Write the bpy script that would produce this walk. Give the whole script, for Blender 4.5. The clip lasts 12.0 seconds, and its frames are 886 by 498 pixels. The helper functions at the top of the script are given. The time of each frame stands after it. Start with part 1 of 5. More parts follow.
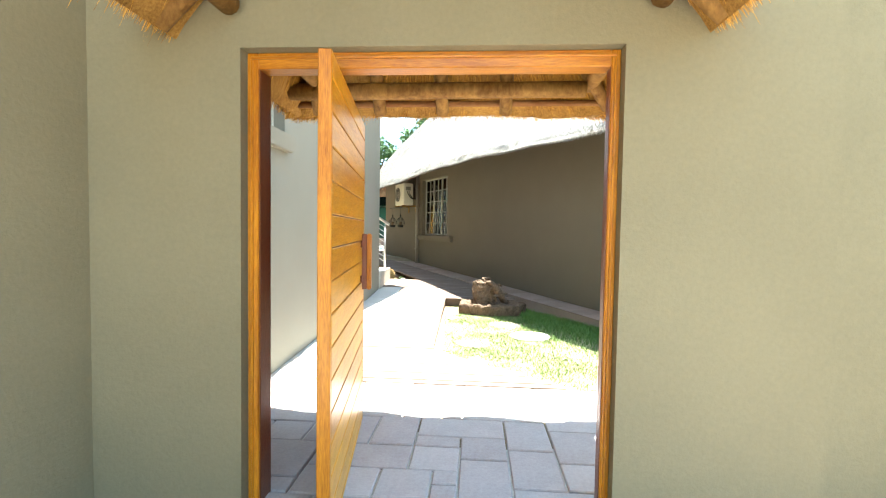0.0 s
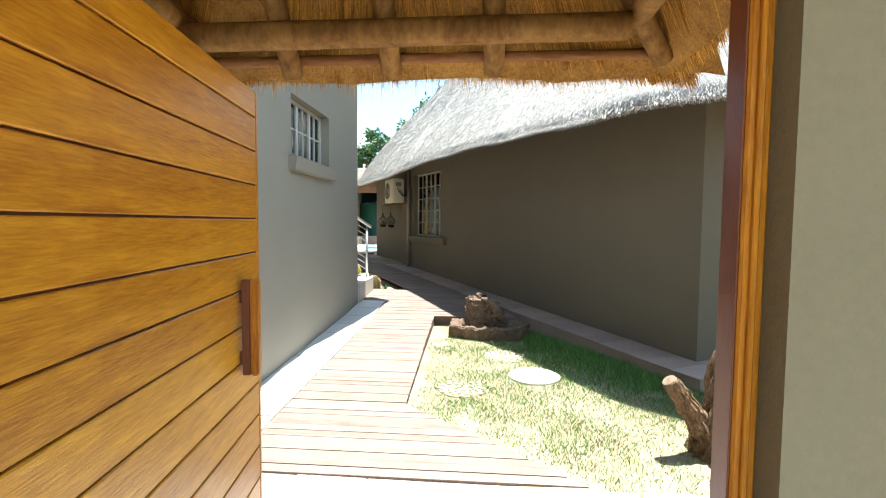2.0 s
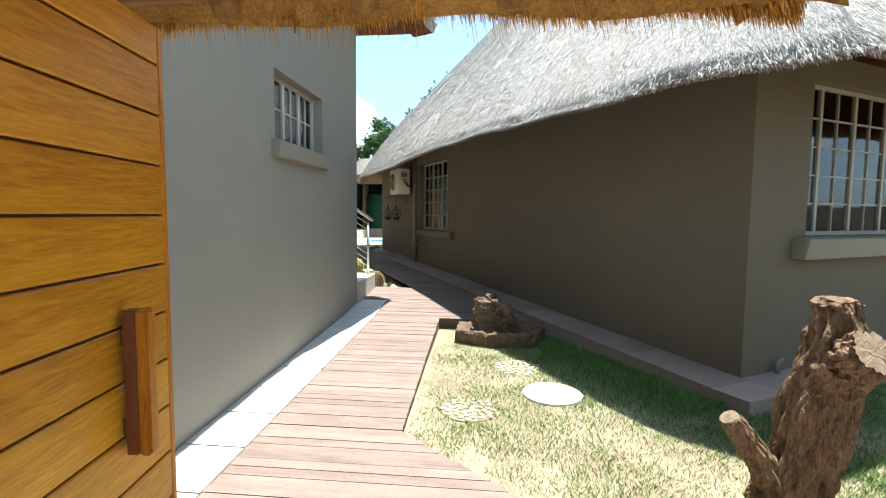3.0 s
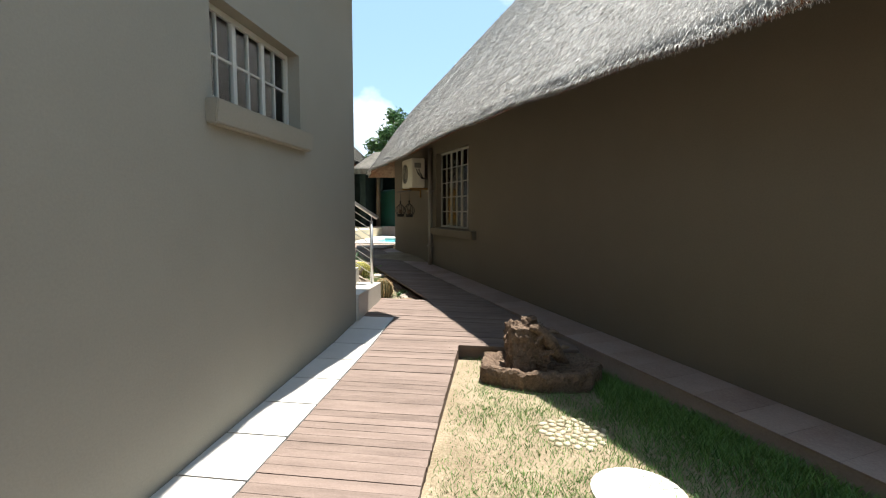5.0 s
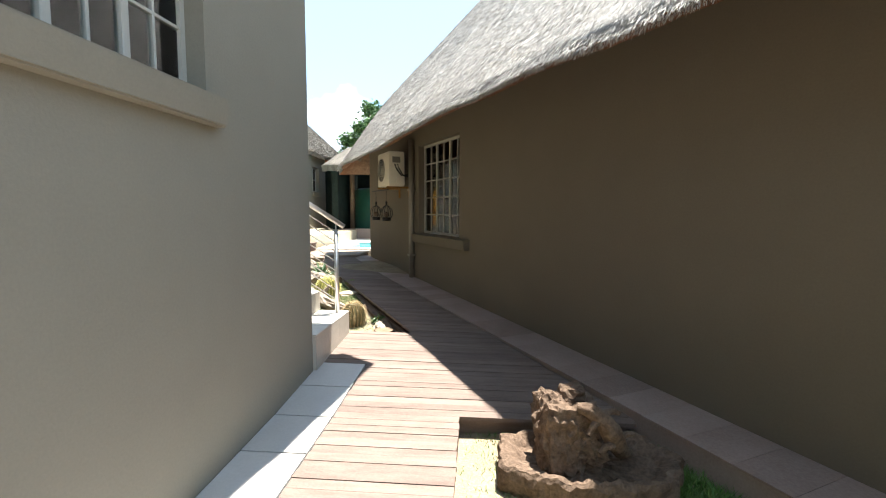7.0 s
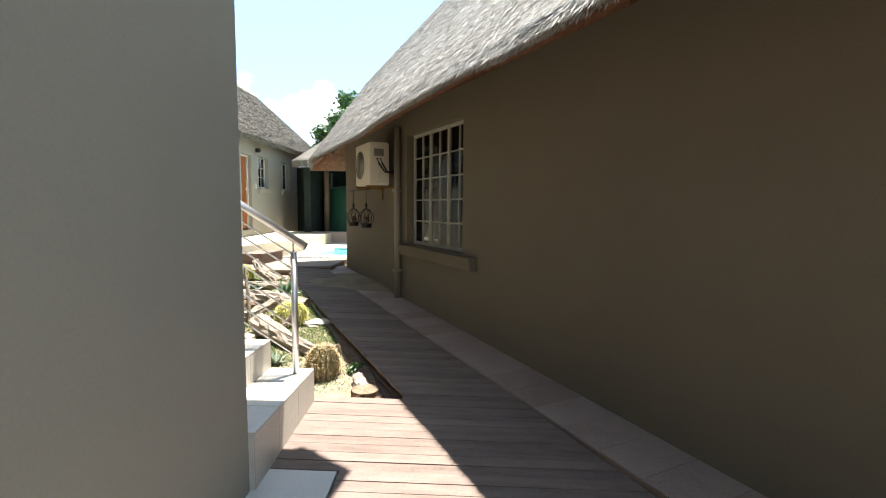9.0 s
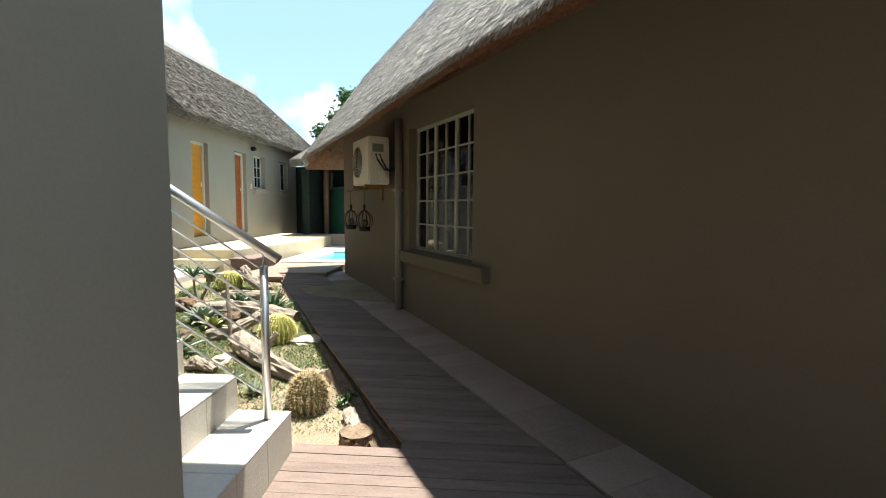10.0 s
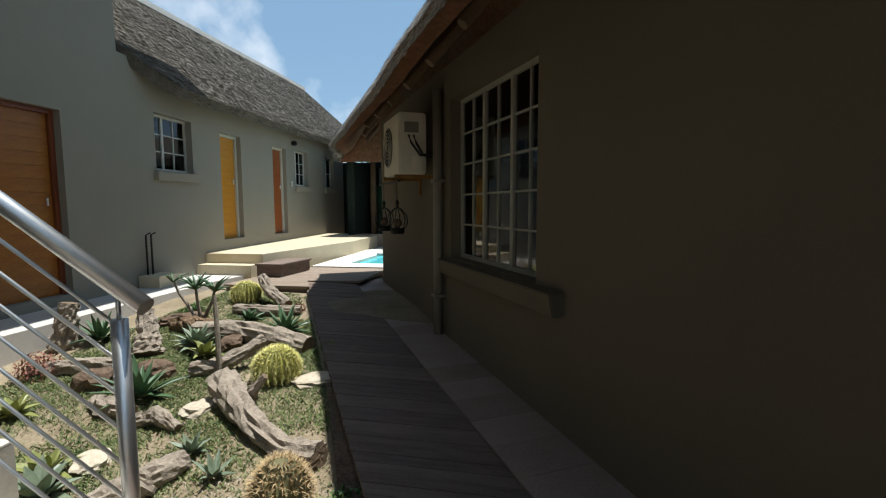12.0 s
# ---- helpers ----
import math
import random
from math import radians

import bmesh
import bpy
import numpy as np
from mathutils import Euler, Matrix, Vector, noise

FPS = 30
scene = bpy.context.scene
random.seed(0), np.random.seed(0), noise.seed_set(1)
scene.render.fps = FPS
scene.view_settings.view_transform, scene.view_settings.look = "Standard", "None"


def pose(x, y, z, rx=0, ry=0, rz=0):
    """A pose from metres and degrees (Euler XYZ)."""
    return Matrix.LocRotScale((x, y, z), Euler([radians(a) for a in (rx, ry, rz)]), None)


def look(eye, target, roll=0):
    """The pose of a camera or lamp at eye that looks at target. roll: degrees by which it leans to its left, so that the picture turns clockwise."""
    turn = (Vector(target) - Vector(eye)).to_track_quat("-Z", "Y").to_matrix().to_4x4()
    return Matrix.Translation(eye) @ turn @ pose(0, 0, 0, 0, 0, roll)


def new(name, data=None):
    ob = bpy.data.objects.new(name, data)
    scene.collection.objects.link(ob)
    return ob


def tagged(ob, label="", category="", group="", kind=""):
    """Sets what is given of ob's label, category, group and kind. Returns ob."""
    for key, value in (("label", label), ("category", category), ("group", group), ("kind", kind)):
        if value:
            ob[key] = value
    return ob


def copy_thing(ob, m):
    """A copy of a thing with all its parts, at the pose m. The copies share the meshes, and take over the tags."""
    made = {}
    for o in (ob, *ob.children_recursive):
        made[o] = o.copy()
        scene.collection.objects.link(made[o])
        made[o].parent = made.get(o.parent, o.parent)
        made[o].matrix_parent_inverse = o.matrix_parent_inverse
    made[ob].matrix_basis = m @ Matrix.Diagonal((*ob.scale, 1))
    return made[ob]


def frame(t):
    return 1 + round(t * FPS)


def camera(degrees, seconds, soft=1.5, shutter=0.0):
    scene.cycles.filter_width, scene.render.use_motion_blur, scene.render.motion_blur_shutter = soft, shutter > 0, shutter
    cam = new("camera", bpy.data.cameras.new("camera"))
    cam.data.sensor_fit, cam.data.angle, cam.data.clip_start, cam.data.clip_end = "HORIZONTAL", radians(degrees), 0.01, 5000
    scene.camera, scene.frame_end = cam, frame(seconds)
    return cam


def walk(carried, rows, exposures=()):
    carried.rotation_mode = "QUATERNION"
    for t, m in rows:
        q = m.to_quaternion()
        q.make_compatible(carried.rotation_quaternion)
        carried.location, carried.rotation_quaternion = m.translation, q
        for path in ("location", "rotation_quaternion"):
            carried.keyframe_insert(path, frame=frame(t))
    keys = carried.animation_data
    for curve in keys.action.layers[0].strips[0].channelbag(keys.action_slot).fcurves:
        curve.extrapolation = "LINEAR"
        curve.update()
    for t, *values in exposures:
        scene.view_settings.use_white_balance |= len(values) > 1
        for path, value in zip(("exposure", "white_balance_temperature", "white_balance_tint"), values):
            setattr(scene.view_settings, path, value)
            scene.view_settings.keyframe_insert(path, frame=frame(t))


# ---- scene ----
cam = camera(86.9, 12.0, soft=1.1)
PATH = [
    (0, (0.039, 0.001, 1.548), (-0.097, 1.995, 1.464), 0.9),
    (0.5, (0.102, 0.327, 1.554), (-0.035, 2.32, 1.47), 0.6),
    (1, (0.14, 0.62, 1.604), (0.004, 2.614, 1.519), 0.5),
    (1.5, (0.167, 0.958, 1.658), (0.029, 2.952, 1.573), 0.6),
    (2, (0.175, 1.238, 1.718), (0.024, 3.229, 1.604), 0.5),
    (2.5, (0.165, 1.53, 1.736), (-0.006, 3.518, 1.596), 0.4),
    (3, (0.174, 1.828, 1.735), (-0.018, 3.813, 1.586), 0.5),
    (3.2, (0.175, 1.956, 1.742), (-0.024, 3.94, 1.586), 0.4),
    (5, (0.032, 3.209, 1.724), (-0.242, 5.183, 1.56), 0.1),
    (5.5, (-0.032, 3.534, 1.756), (-0.296, 5.509, 1.59), 0.1),
    (6, (-0.093, 3.902, 1.764), (-0.335, 5.88, 1.598), 0.1),
    (6.5, (-0.184, 4.285, 1.78), (-0.403, 6.266, 1.613), 0.1),
    (7, (-0.268, 4.645, 1.797), (-0.448, 6.63, 1.627), 0.1),
    (7.2, (-0.307, 4.788, 1.812), (-0.469, 6.774, 1.647), 0.1),
    (9, (-0.62, 6.115, 1.887), (-0.705, 8.105, 1.71), 0.4),
    (9.5, (-0.674, 6.432, 1.888), (-0.758, 8.423, 1.718), 0.5),
    (10, (-0.682, 6.772, 1.895), (-0.782, 8.762, 1.722), 0.4),
    (10.5, (-0.695, 7.129, 1.88), (-0.834, 9.117, 1.711), 0.3),
    (11, (-0.689, 7.445, 1.882), (-0.878, 9.428, 1.709), 0.1),
    (11.5, (-0.69, 7.788, 1.872), (-0.969, 9.76, 1.692), -0.1),
    (12, (-0.694, 8.109, 1.879), (-1.041, 10.07, 1.695), -0.3),
]
EXPOSURE = [(0.0, 3.12, 6450, 3), (1.0, 2.6, 6400, 4), (2.0, 2.25, 6150, 6), (3.2, 1.75, 6150, 7), (5.0, 1.4, 6400, 9), (7.2, 2.1, 6450, 10), (9.0, 2.0, 6450, 10), (10.5, 1.25, 6450, 7), (12.0, 0.55, 6150, 7)]
walk(cam, [(t, look(eye, target, roll)) for t, eye, target, roll in PATH], EXPOSURE)

# ---- daylight ----
SUN_FROM = Vector((0.13, 0.16, 0.978)).normalized()
world = bpy.data.worlds.new("sky")
scene.world = world
world.use_nodes = True
wn = world.node_tree
sky = wn.nodes.new("ShaderNodeTexSky")
sky.sky_type, sky.sun_disc = "NISHITA", False
sky.sun_elevation = math.asin(SUN_FROM.z)
sky.sun_rotation = math.atan2(SUN_FROM.x, SUN_FROM.y)
# thin summer cloud over the blue
direction, cloud, cover, veil = (wn.nodes.new("ShaderNode" + k) for k in ("TexCoord", "TexNoise", "MapRange", "Mix"))
cloud.inputs["Scale"].default_value, cloud.inputs["Detail"].default_value = 3.2, 8
cover.inputs[1].default_value, cover.inputs[2].default_value, cover.inputs[3].default_value, cover.inputs[4].default_value = 0.58, 0.70, 0.0, 0.95
veil.data_type = "RGBA"
veil.inputs[7].default_value = (12.5, 12.8, 13.3, 1)
wn.links.new(direction.outputs["Generated"], cloud.inputs[0])
wn.links.new(cloud.outputs[0], cover.inputs[0])
wn.links.new(cover.outputs[0], veil.inputs[0])
haze = wn.nodes.new("ShaderNodeMix")
haze.data_type = "RGBA"
haze.inputs[0].default_value = 0.33
haze.inputs[7].default_value = (6.5, 10.6, 14.6, 1)
wn.links.new(sky.outputs[0], haze.inputs[6])
wn.links.new(haze.outputs[2], veil.inputs[6])
wn.links.new(veil.outputs[2], wn.nodes["Background"].inputs[0])
wn.nodes["Background"].inputs[1].default_value = 0.056
sun_data = bpy.data.lights.new("sun", "SUN")
sun_data.energy, sun_data.angle, sun_data.color = 5.0, radians(0.5), (1.0, 0.96, 0.9)
sun = new("sun", sun_data)
sun.matrix_world = look(SUN_FROM * 30, (0, 0, 0))

# ---- materials ----
def material(name, base, rough=0.8, metal=0.0, spread=0.12, scale=6.0, bump=0.0, fine=60.0, second=None, stretch=(1, 1, 1), per_piece=0.0, spec=0.5):
    """A surface with broad stains, fine grain and relief; per_piece varies it from object to object."""
    m = bpy.data.materials.new(name)
    m.use_nodes = True
    n, l = m.node_tree.nodes, m.node_tree.links
    bsdf = n["Principled BSDF"]
    bsdf.inputs["Roughness"].default_value, bsdf.inputs["Metallic"].default_value = rough, metal
    bsdf.inputs["Specular IOR Level"].default_value = spec
    coord, mapping = n.new("ShaderNodeTexCoord"), n.new("ShaderNodeMapping")
    mapping.inputs["Scale"].default_value = stretch
    l.new(coord.outputs["Object"], mapping.inputs[0])
    broad, grain = n.new("ShaderNodeTexNoise"), n.new("ShaderNodeTexNoise")
    for node, size, detail in ((broad, scale, 5), (grain, fine, 4)):
        node.inputs["Scale"].default_value, node.inputs["Detail"].default_value = size, detail
        node.inputs["Roughness"].default_value = 0.65
        l.new(mapping.outputs[0], node.inputs[0])
    add = n.new("ShaderNodeMath")
    add.operation = "ADD"
    l.new(broad.outputs[0], add.inputs[0]), l.new(grain.outputs[0], add.inputs[1])
    value = add.outputs[0]
    if per_piece:
        info, madd = n.new("ShaderNodeObjectInfo"), n.new("ShaderNodeMath")
        madd.operation = "MULTIPLY_ADD"
        madd.inputs[1].default_value = per_piece
        l.new(info.outputs["Random"], madd.inputs[0]), l.new(value, madd.inputs[2])
        value = madd.outputs[0]
    ramp = n.new("ShaderNodeMapRange")
    ramp.inputs[1].default_value, ramp.inputs[2].default_value = 0.65, 1.35 + per_piece
    l.new(value, ramp.inputs[0])
    mix = n.new("ShaderNodeMix")
    mix.data_type = "RGBA"
    second = second or tuple(c * (1 + 2 * spread) for c in base)
    first = base if second != tuple(c * (1 + 2 * spread) for c in base) else tuple(c * (1 - spread) for c in base)
    mix.inputs[6].default_value, mix.inputs[7].default_value = (*first, 1), (*second, 1)
    l.new(ramp.outputs[0], mix.inputs[0]), l.new(mix.outputs[2], bsdf.inputs["Base Color"])
    if bump:
        node = n.new("ShaderNodeBump")
        node.inputs["Strength"].default_value, node.inputs["Distance"].default_value = min(1.0, bump), 0.01
        l.new(grain.outputs[0], node.inputs["Height"]), l.new(node.outputs[0], bsdf.inputs["Normal"])
    return m


PAINT = (0.245, 0.228, 0.185)
plaster = material("taupe_plaster", PAINT, 0.8, spread=0.045, scale=1.4, bump=0.2, fine=70, spec=0.2)
# Browner house coat, kept darker than taupe_plaster to carry the shade under the eaves.
shaded_house_plaster = material("shaded_brown_taupe_plaster", (0.134, 0.112, 0.08), 0.8, spread=0.05, scale=1.4, bump=0.2, fine=70, spec=0.2)
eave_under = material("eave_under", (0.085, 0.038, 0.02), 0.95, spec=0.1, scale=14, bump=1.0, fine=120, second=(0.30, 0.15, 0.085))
thatch = material("thatch", (0.17, 0.158, 0.138), 0.95, scale=22, bump=1.0, fine=120, second=(0.52, 0.50, 0.46), stretch=(1, 0.75, 0.75), spec=0.1)
old_thatch = material("old_thatch", (0.045, 0.041, 0.034), 0.95, scale=9, bump=1.0, fine=120, second=(0.20, 0.182, 0.152), stretch=(1, 0.2, 0.2), spec=0.1)
old_straw = material("old_straw", (0.1, 0.09, 0.075), 0.95, scale=9, fine=40, spec=0.1)
thatch_under = material("thatch_under", (0.17, 0.075, 0.018), 0.95, scale=9, bump=1.0, fine=90, second=(0.52, 0.29, 0.075), spec=0.1)
pole_wood = material("pole_wood", (0.10, 0.042, 0.01), 0.7, scale=5, bump=0.5, fine=34, second=(0.36, 0.20, 0.06), stretch=(1, 1, 0.3), spec=0.15)
door_wood = material("varnished_wood", (0.26, 0.075, 0.003), 0.3, scale=2.2, bump=0.15, fine=16, second=(0.82, 0.41, 0.026), stretch=(6, 0.9, 9), per_piece=0.35, spec=0.3)
frame_wood = material("frame_wood", (0.24, 0.065, 0.003), 0.3, scale=3, bump=0.1, fine=30, second=(0.62, 0.25, 0.018), stretch=(8, 8, 0.7), spec=0.3)
red_wood = material("red_wood", (0.12, 0.028, 0.009), 0.35, scale=5, bump=0.1, fine=50, second=(0.21, 0.06, 0.02), stretch=(8, 8, 0.7))
deck_wood = material("deck_wood", (0.10, 0.074, 0.061), 0.8, spec=0.1, scale=3, bump=0.25, fine=60, second=(0.265, 0.2, 0.166), stretch=(1, 6, 6), per_piece=0.25)
grass_soil = material("sandy_soil", (0.15, 0.112, 0.07), 0.95, scale=2.5, bump=0.9, fine=55, second=(0.34, 0.28, 0.19), spec=0.15)
stone_tile = material("stone_tile", (0.30, 0.255, 0.25), 0.6, scale=4, bump=0.2, fine=70, second=(0.52, 0.48, 0.47), per_piece=0.5)
steel = material("brushed_steel", (0.68, 0.67, 0.65), 0.38, 1.0, spread=0.05)
bark = material("bark", (0.02, 0.012, 0.007), 0.95, scale=24, bump=1.0, fine=90, spec=0.1, second=(0.30, 0.20, 0.125), stretch=(1, 1, 0.35))
white_paint = material("white_paint", (0.72, 0.70, 0.64), 0.4, spread=0.03)
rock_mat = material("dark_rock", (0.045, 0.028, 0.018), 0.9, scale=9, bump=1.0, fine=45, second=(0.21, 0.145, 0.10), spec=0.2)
pale_tile = material("pale_tile", (0.44, 0.415, 0.375), 0.55, scale=3, bump=0.1, fine=60, second=(0.57, 0.545, 0.505), per_piece=0.4)
straw_grey = material("grey_straw", (0.26, 0.23, 0.19), 0.95, spec=0.1, scale=9, fine=40, second=(0.58, 0.54, 0.47))
straw_gold = material("gold_straw", (0.36, 0.20, 0.075), 0.8, spec=0.12, scale=9, fine=40, second=(0.74, 0.49, 0.21))
green_plastic = material("green_plastic", (0.01, 0.055, 0.033), 0.5, spread=0.1)
dark_iron = material("dark_iron", (0.02, 0.018, 0.016), 0.6, 0.4)
ac_white = material("ivory_enamel", (0.62, 0.57, 0.46), 0.45, spread=0.05, scale=3)
cactus_green = material("cactus_green", (0.06, 0.09, 0.025), 0.6, scale=10, second=(0.15, 0.18, 0.05))
spine_tan = material("tan_spines", (0.35, 0.24, 0.12), 0.6, second=(0.5, 0.38, 0.2))
spine_gold = material("golden_spines", (0.62, 0.56, 0.16), 0.6, second=(0.80, 0.75, 0.34))
gold_body = material("golden_cactus", (0.13, 0.14, 0.03), 0.6, scale=10, second=(0.30, 0.29, 0.08))
brown_body = material("brown_cactus", (0.07, 0.075, 0.028), 0.6, scale=10, second=(0.18, 0.15, 0.07))
agave_green = material("agave_green", (0.035, 0.075, 0.035), 0.45, scale=8, second=(0.10, 0.17, 0.08))
driftwood = material("driftwood", (0.13, 0.10, 0.075), 0.95, scale=9, bump=1.0, fine=45, second=(0.38, 0.32, 0.25))
cut_wood = material("cut_wood", (0.09, 0.062, 0.04), 0.9, scale=14, bump=0.6, fine=60, second=(0.27, 0.20, 0.135), spec=0.15)
grass_blade = material("grass_blade", (0.075, 0.14, 0.02), 0.7, scale=3, fine=9, second=(0.30, 0.31, 0.09))
moss = material("ground_cover", (0.05, 0.10, 0.03), 0.8, scale=3, fine=12, second=(0.20, 0.22, 0.09))
leaf_green = material("leaf_green", (0.03, 0.085, 0.02), 0.55, scale=2, fine=8, second=(0.11, 0.19, 0.05))
kerb_red = material("red_brown_tile", (0.20, 0.13, 0.10), 0.7, scale=3, bump=0.2, fine=60, second=(0.36, 0.28, 0.235), per_piece=0.5)
step_tile = material("step_tile", (0.46, 0.43, 0.37), 0.5, scale=3, bump=0.1, fine=60, second=(0.62, 0.58, 0.51), per_piece=0.4)
# Greyer tile than the treads, darkened further to carry the risers' shade.
riser_tile = material("riser_tile", (0.30, 0.27, 0.22), 0.5, scale=6, bump=0.2, fine=60, second=(0.50, 0.46, 0.39), per_piece=0.6)
concrete = material("concrete", (0.50, 0.48, 0.43), 0.85, scale=5, bump=0.4, fine=60, second=(0.68, 0.66, 0.60))
amber_wood = material("amber_door_wood", (0.20, 0.062, 0.008), 0.4, scale=5, bump=0.1, fine=40, second=(0.36, 0.14, 0.018), stretch=(1, 1, 7))
orange_wood = material("orange_door_wood", (0.36, 0.14, 0.008), 0.4, scale=5, bump=0.1, fine=40, second=(0.56, 0.26, 0.016), stretch=(1, 1, 7))
pool_water = material("pool_water", (0.10, 0.50, 0.55), 0.04, spread=0.1, scale=2, bump=0.15, fine=9)
# Cream paint dimmed below window_white to carry the shade on the house walls.
window_cream = material("window_cream", (0.30, 0.285, 0.235), 0.5, spread=0.08)
# Olive tone puts the warm bounced light of the entrance into the plaster.
bounce_tinted_plaster = material("bounce_tinted_plaster", (0.215, 0.183, 0.11), 0.8, spread=0.06, scale=1.6, bump=0.35, fine=45, spec=0.2)
window_white = material("window_white", (0.44, 0.43, 0.38), 0.45, spread=0.04)

frame_wood_flat = material("frame_wood_flat", (0.24, 0.065, 0.003), 0.3, scale=3, bump=0.1, fine=30, second=(0.62, 0.25, 0.018), stretch=(0.7, 8, 8))
ledge_tile = material("ledge_tile", (0.20, 0.135, 0.108), 0.6, scale=3, bump=0.15, fine=60, second=(0.40, 0.31, 0.265), spec=0.2, per_piece=0.6)
cream_tile = material("cream_tile", (0.50, 0.42, 0.28), 0.5, scale=3, bump=0.1, fine=50, second=(0.64, 0.56, 0.40))
pool_tile = material("pool_tile", (0.58, 0.55, 0.48), 0.5, scale=3, bump=0.1, fine=50, second=(0.72, 0.69, 0.62))
deck_grey = material("grey_deck_wood", (0.17, 0.12, 0.085), 0.7, scale=3, bump=0.25, fine=60, second=(0.32, 0.25, 0.19), stretch=(1, 6, 6), per_piece=0.5)
orange_red = material("red_door_wood", (0.18, 0.045, 0.01), 0.4, scale=5, bump=0.1, fine=40, second=(0.30, 0.09, 0.02), stretch=(1, 1, 7))
grey_label = material("grey_label", (0.18, 0.17, 0.14), 0.5)
pipe_paint = material("pipe_paint", (0.20, 0.175, 0.14), 0.5, spread=0.05)

grass_green = material("green_grass_blade", (0.05, 0.14, 0.015), 0.6, scale=3, fine=9, second=(0.13, 0.24, 0.04))
pebble_mat = material("pale_pebble", (0.28, 0.24, 0.15), 0.8, scale=5, fine=60, second=(0.50, 0.45, 0.32), per_piece=0.5)
agave_pale = material("pale_succulent", (0.10, 0.14, 0.09), 0.5, scale=8, second=(0.24, 0.28, 0.19))
agave_lime = material("lime_succulent", (0.14, 0.16, 0.04), 0.5, scale=8, second=(0.32, 0.33, 0.11))
pale_stone = material("pale_stone", (0.34, 0.28, 0.20), 0.9, scale=6, bump=0.6, fine=50, second=(0.58, 0.51, 0.40))
red_leaf = material("red_leaf", (0.13, 0.035, 0.025), 0.6, scale=8, second=(0.26, 0.10, 0.06))
leaf_bright = material("bright_leaf", (0.10, 0.24, 0.02), 0.5, scale=8, second=(0.24, 0.40, 0.06))

red_pole = material("reddish_lath", (0.16, 0.06, 0.02), 0.75, scale=5, bump=0.5, fine=34, second=(0.34, 0.17, 0.07), stretch=(0.3, 1, 1), spec=0.15)
dark_pole = material("dark_pole", (0.10, 0.06, 0.035), 0.8, scale=4, second=(0.20, 0.13, 0.08))
# Near-black colour stands in for the deep shade inside the tank shelter.
painted_shelter_shade = material("painted_shelter_shade", (0.012, 0.018, 0.016), 0.9, spec=0.1, scale=4, second=(0.03, 0.042, 0.036))
curtain_cloth = material("curtain_cloth", (0.34, 0.32, 0.25), 0.9, spread=0.1, scale=8)


def vary_by_island(m, low, high):
    """Each loose straw or blade takes its own tone."""
    n, l = m.node_tree.nodes, m.node_tree.links
    geo, mix = n.new("ShaderNodeNewGeometry"), n.new("ShaderNodeMix")
    mix.data_type = "RGBA"
    mix.inputs[6].default_value, mix.inputs[7].default_value = (*low, 1), (*high, 1)
    l.new(geo.outputs["Random Per Island"], mix.inputs[0])
    l.new(mix.outputs[2], n["Principled BSDF"].inputs["Base Color"])


vary_by_island(straw_grey, (0.13, 0.12, 0.105), (0.78, 0.75, 0.695))
vary_by_island(old_straw, (0.035, 0.031, 0.025), (0.38, 0.35, 0.30))
vary_by_island(straw_gold, (0.20, 0.075, 0.01), (0.80, 0.43, 0.075))
vary_by_island(grass_blade, (0.035, 0.11, 0.014), (0.17, 0.26, 0.065))
vary_by_island(grass_green, (0.04, 0.12, 0.015), (0.16, 0.28, 0.05))
vary_by_island(moss, (0.035, 0.075, 0.018), (0.20, 0.22, 0.075))
vary_by_island(leaf_green, (0.02, 0.06, 0.015), (0.11, 0.22, 0.05))


def glass_material():
    m = bpy.data.materials.new("window_glass")
    m.use_nodes = True
    n, l = m.node_tree.nodes, m.node_tree.links
    n.remove(n["Principled BSDF"])
    clear, gloss, mix, fres = (n.new("ShaderNode" + k) for k in ("BsdfTransparent", "BsdfGlossy", "MixShader", "Fresnel"))
    clear.inputs[0].default_value = (0.88, 0.92, 0.90, 1)
    gloss.inputs["Roughness"].default_value = 0.01
    fres.inputs[0].default_value = 1.75
    l.new(fres.outputs[0], mix.inputs[0]), l.new(clear.outputs[0], mix.inputs[1]), l.new(gloss.outputs[0], mix.inputs[2])
    l.new(mix.outputs[0], n["Material Output"].inputs[0])
    return m


glass = glass_material()

# ---- building helpers ----
def box(bm, x0, x1, y0, y1, z0, z1, m=None):
    """Adds a box to bm; z0 and z1 may be functions of (x, y)."""
    f = (lambda v: v if callable(v) else (lambda x, y: v))
    lo, hi = f(z0), f(z1)
    v = [bm.verts.new((x, y, g(x, y))) for g in (lo, hi) for x, y in ((x0, y0), (x1, y0), (x1, y1), (x0, y1))]
    for i in ((3, 2, 1, 0), (4, 5, 6, 7), (0, 1, 5, 4), (1, 2, 6, 5), (2, 3, 7, 6), (3, 0, 4, 7)):
        bm.faces.new([v[k] for k in i])
    if m is not None:
        bmesh.ops.transform(bm, matrix=m, verts=v)
    return v


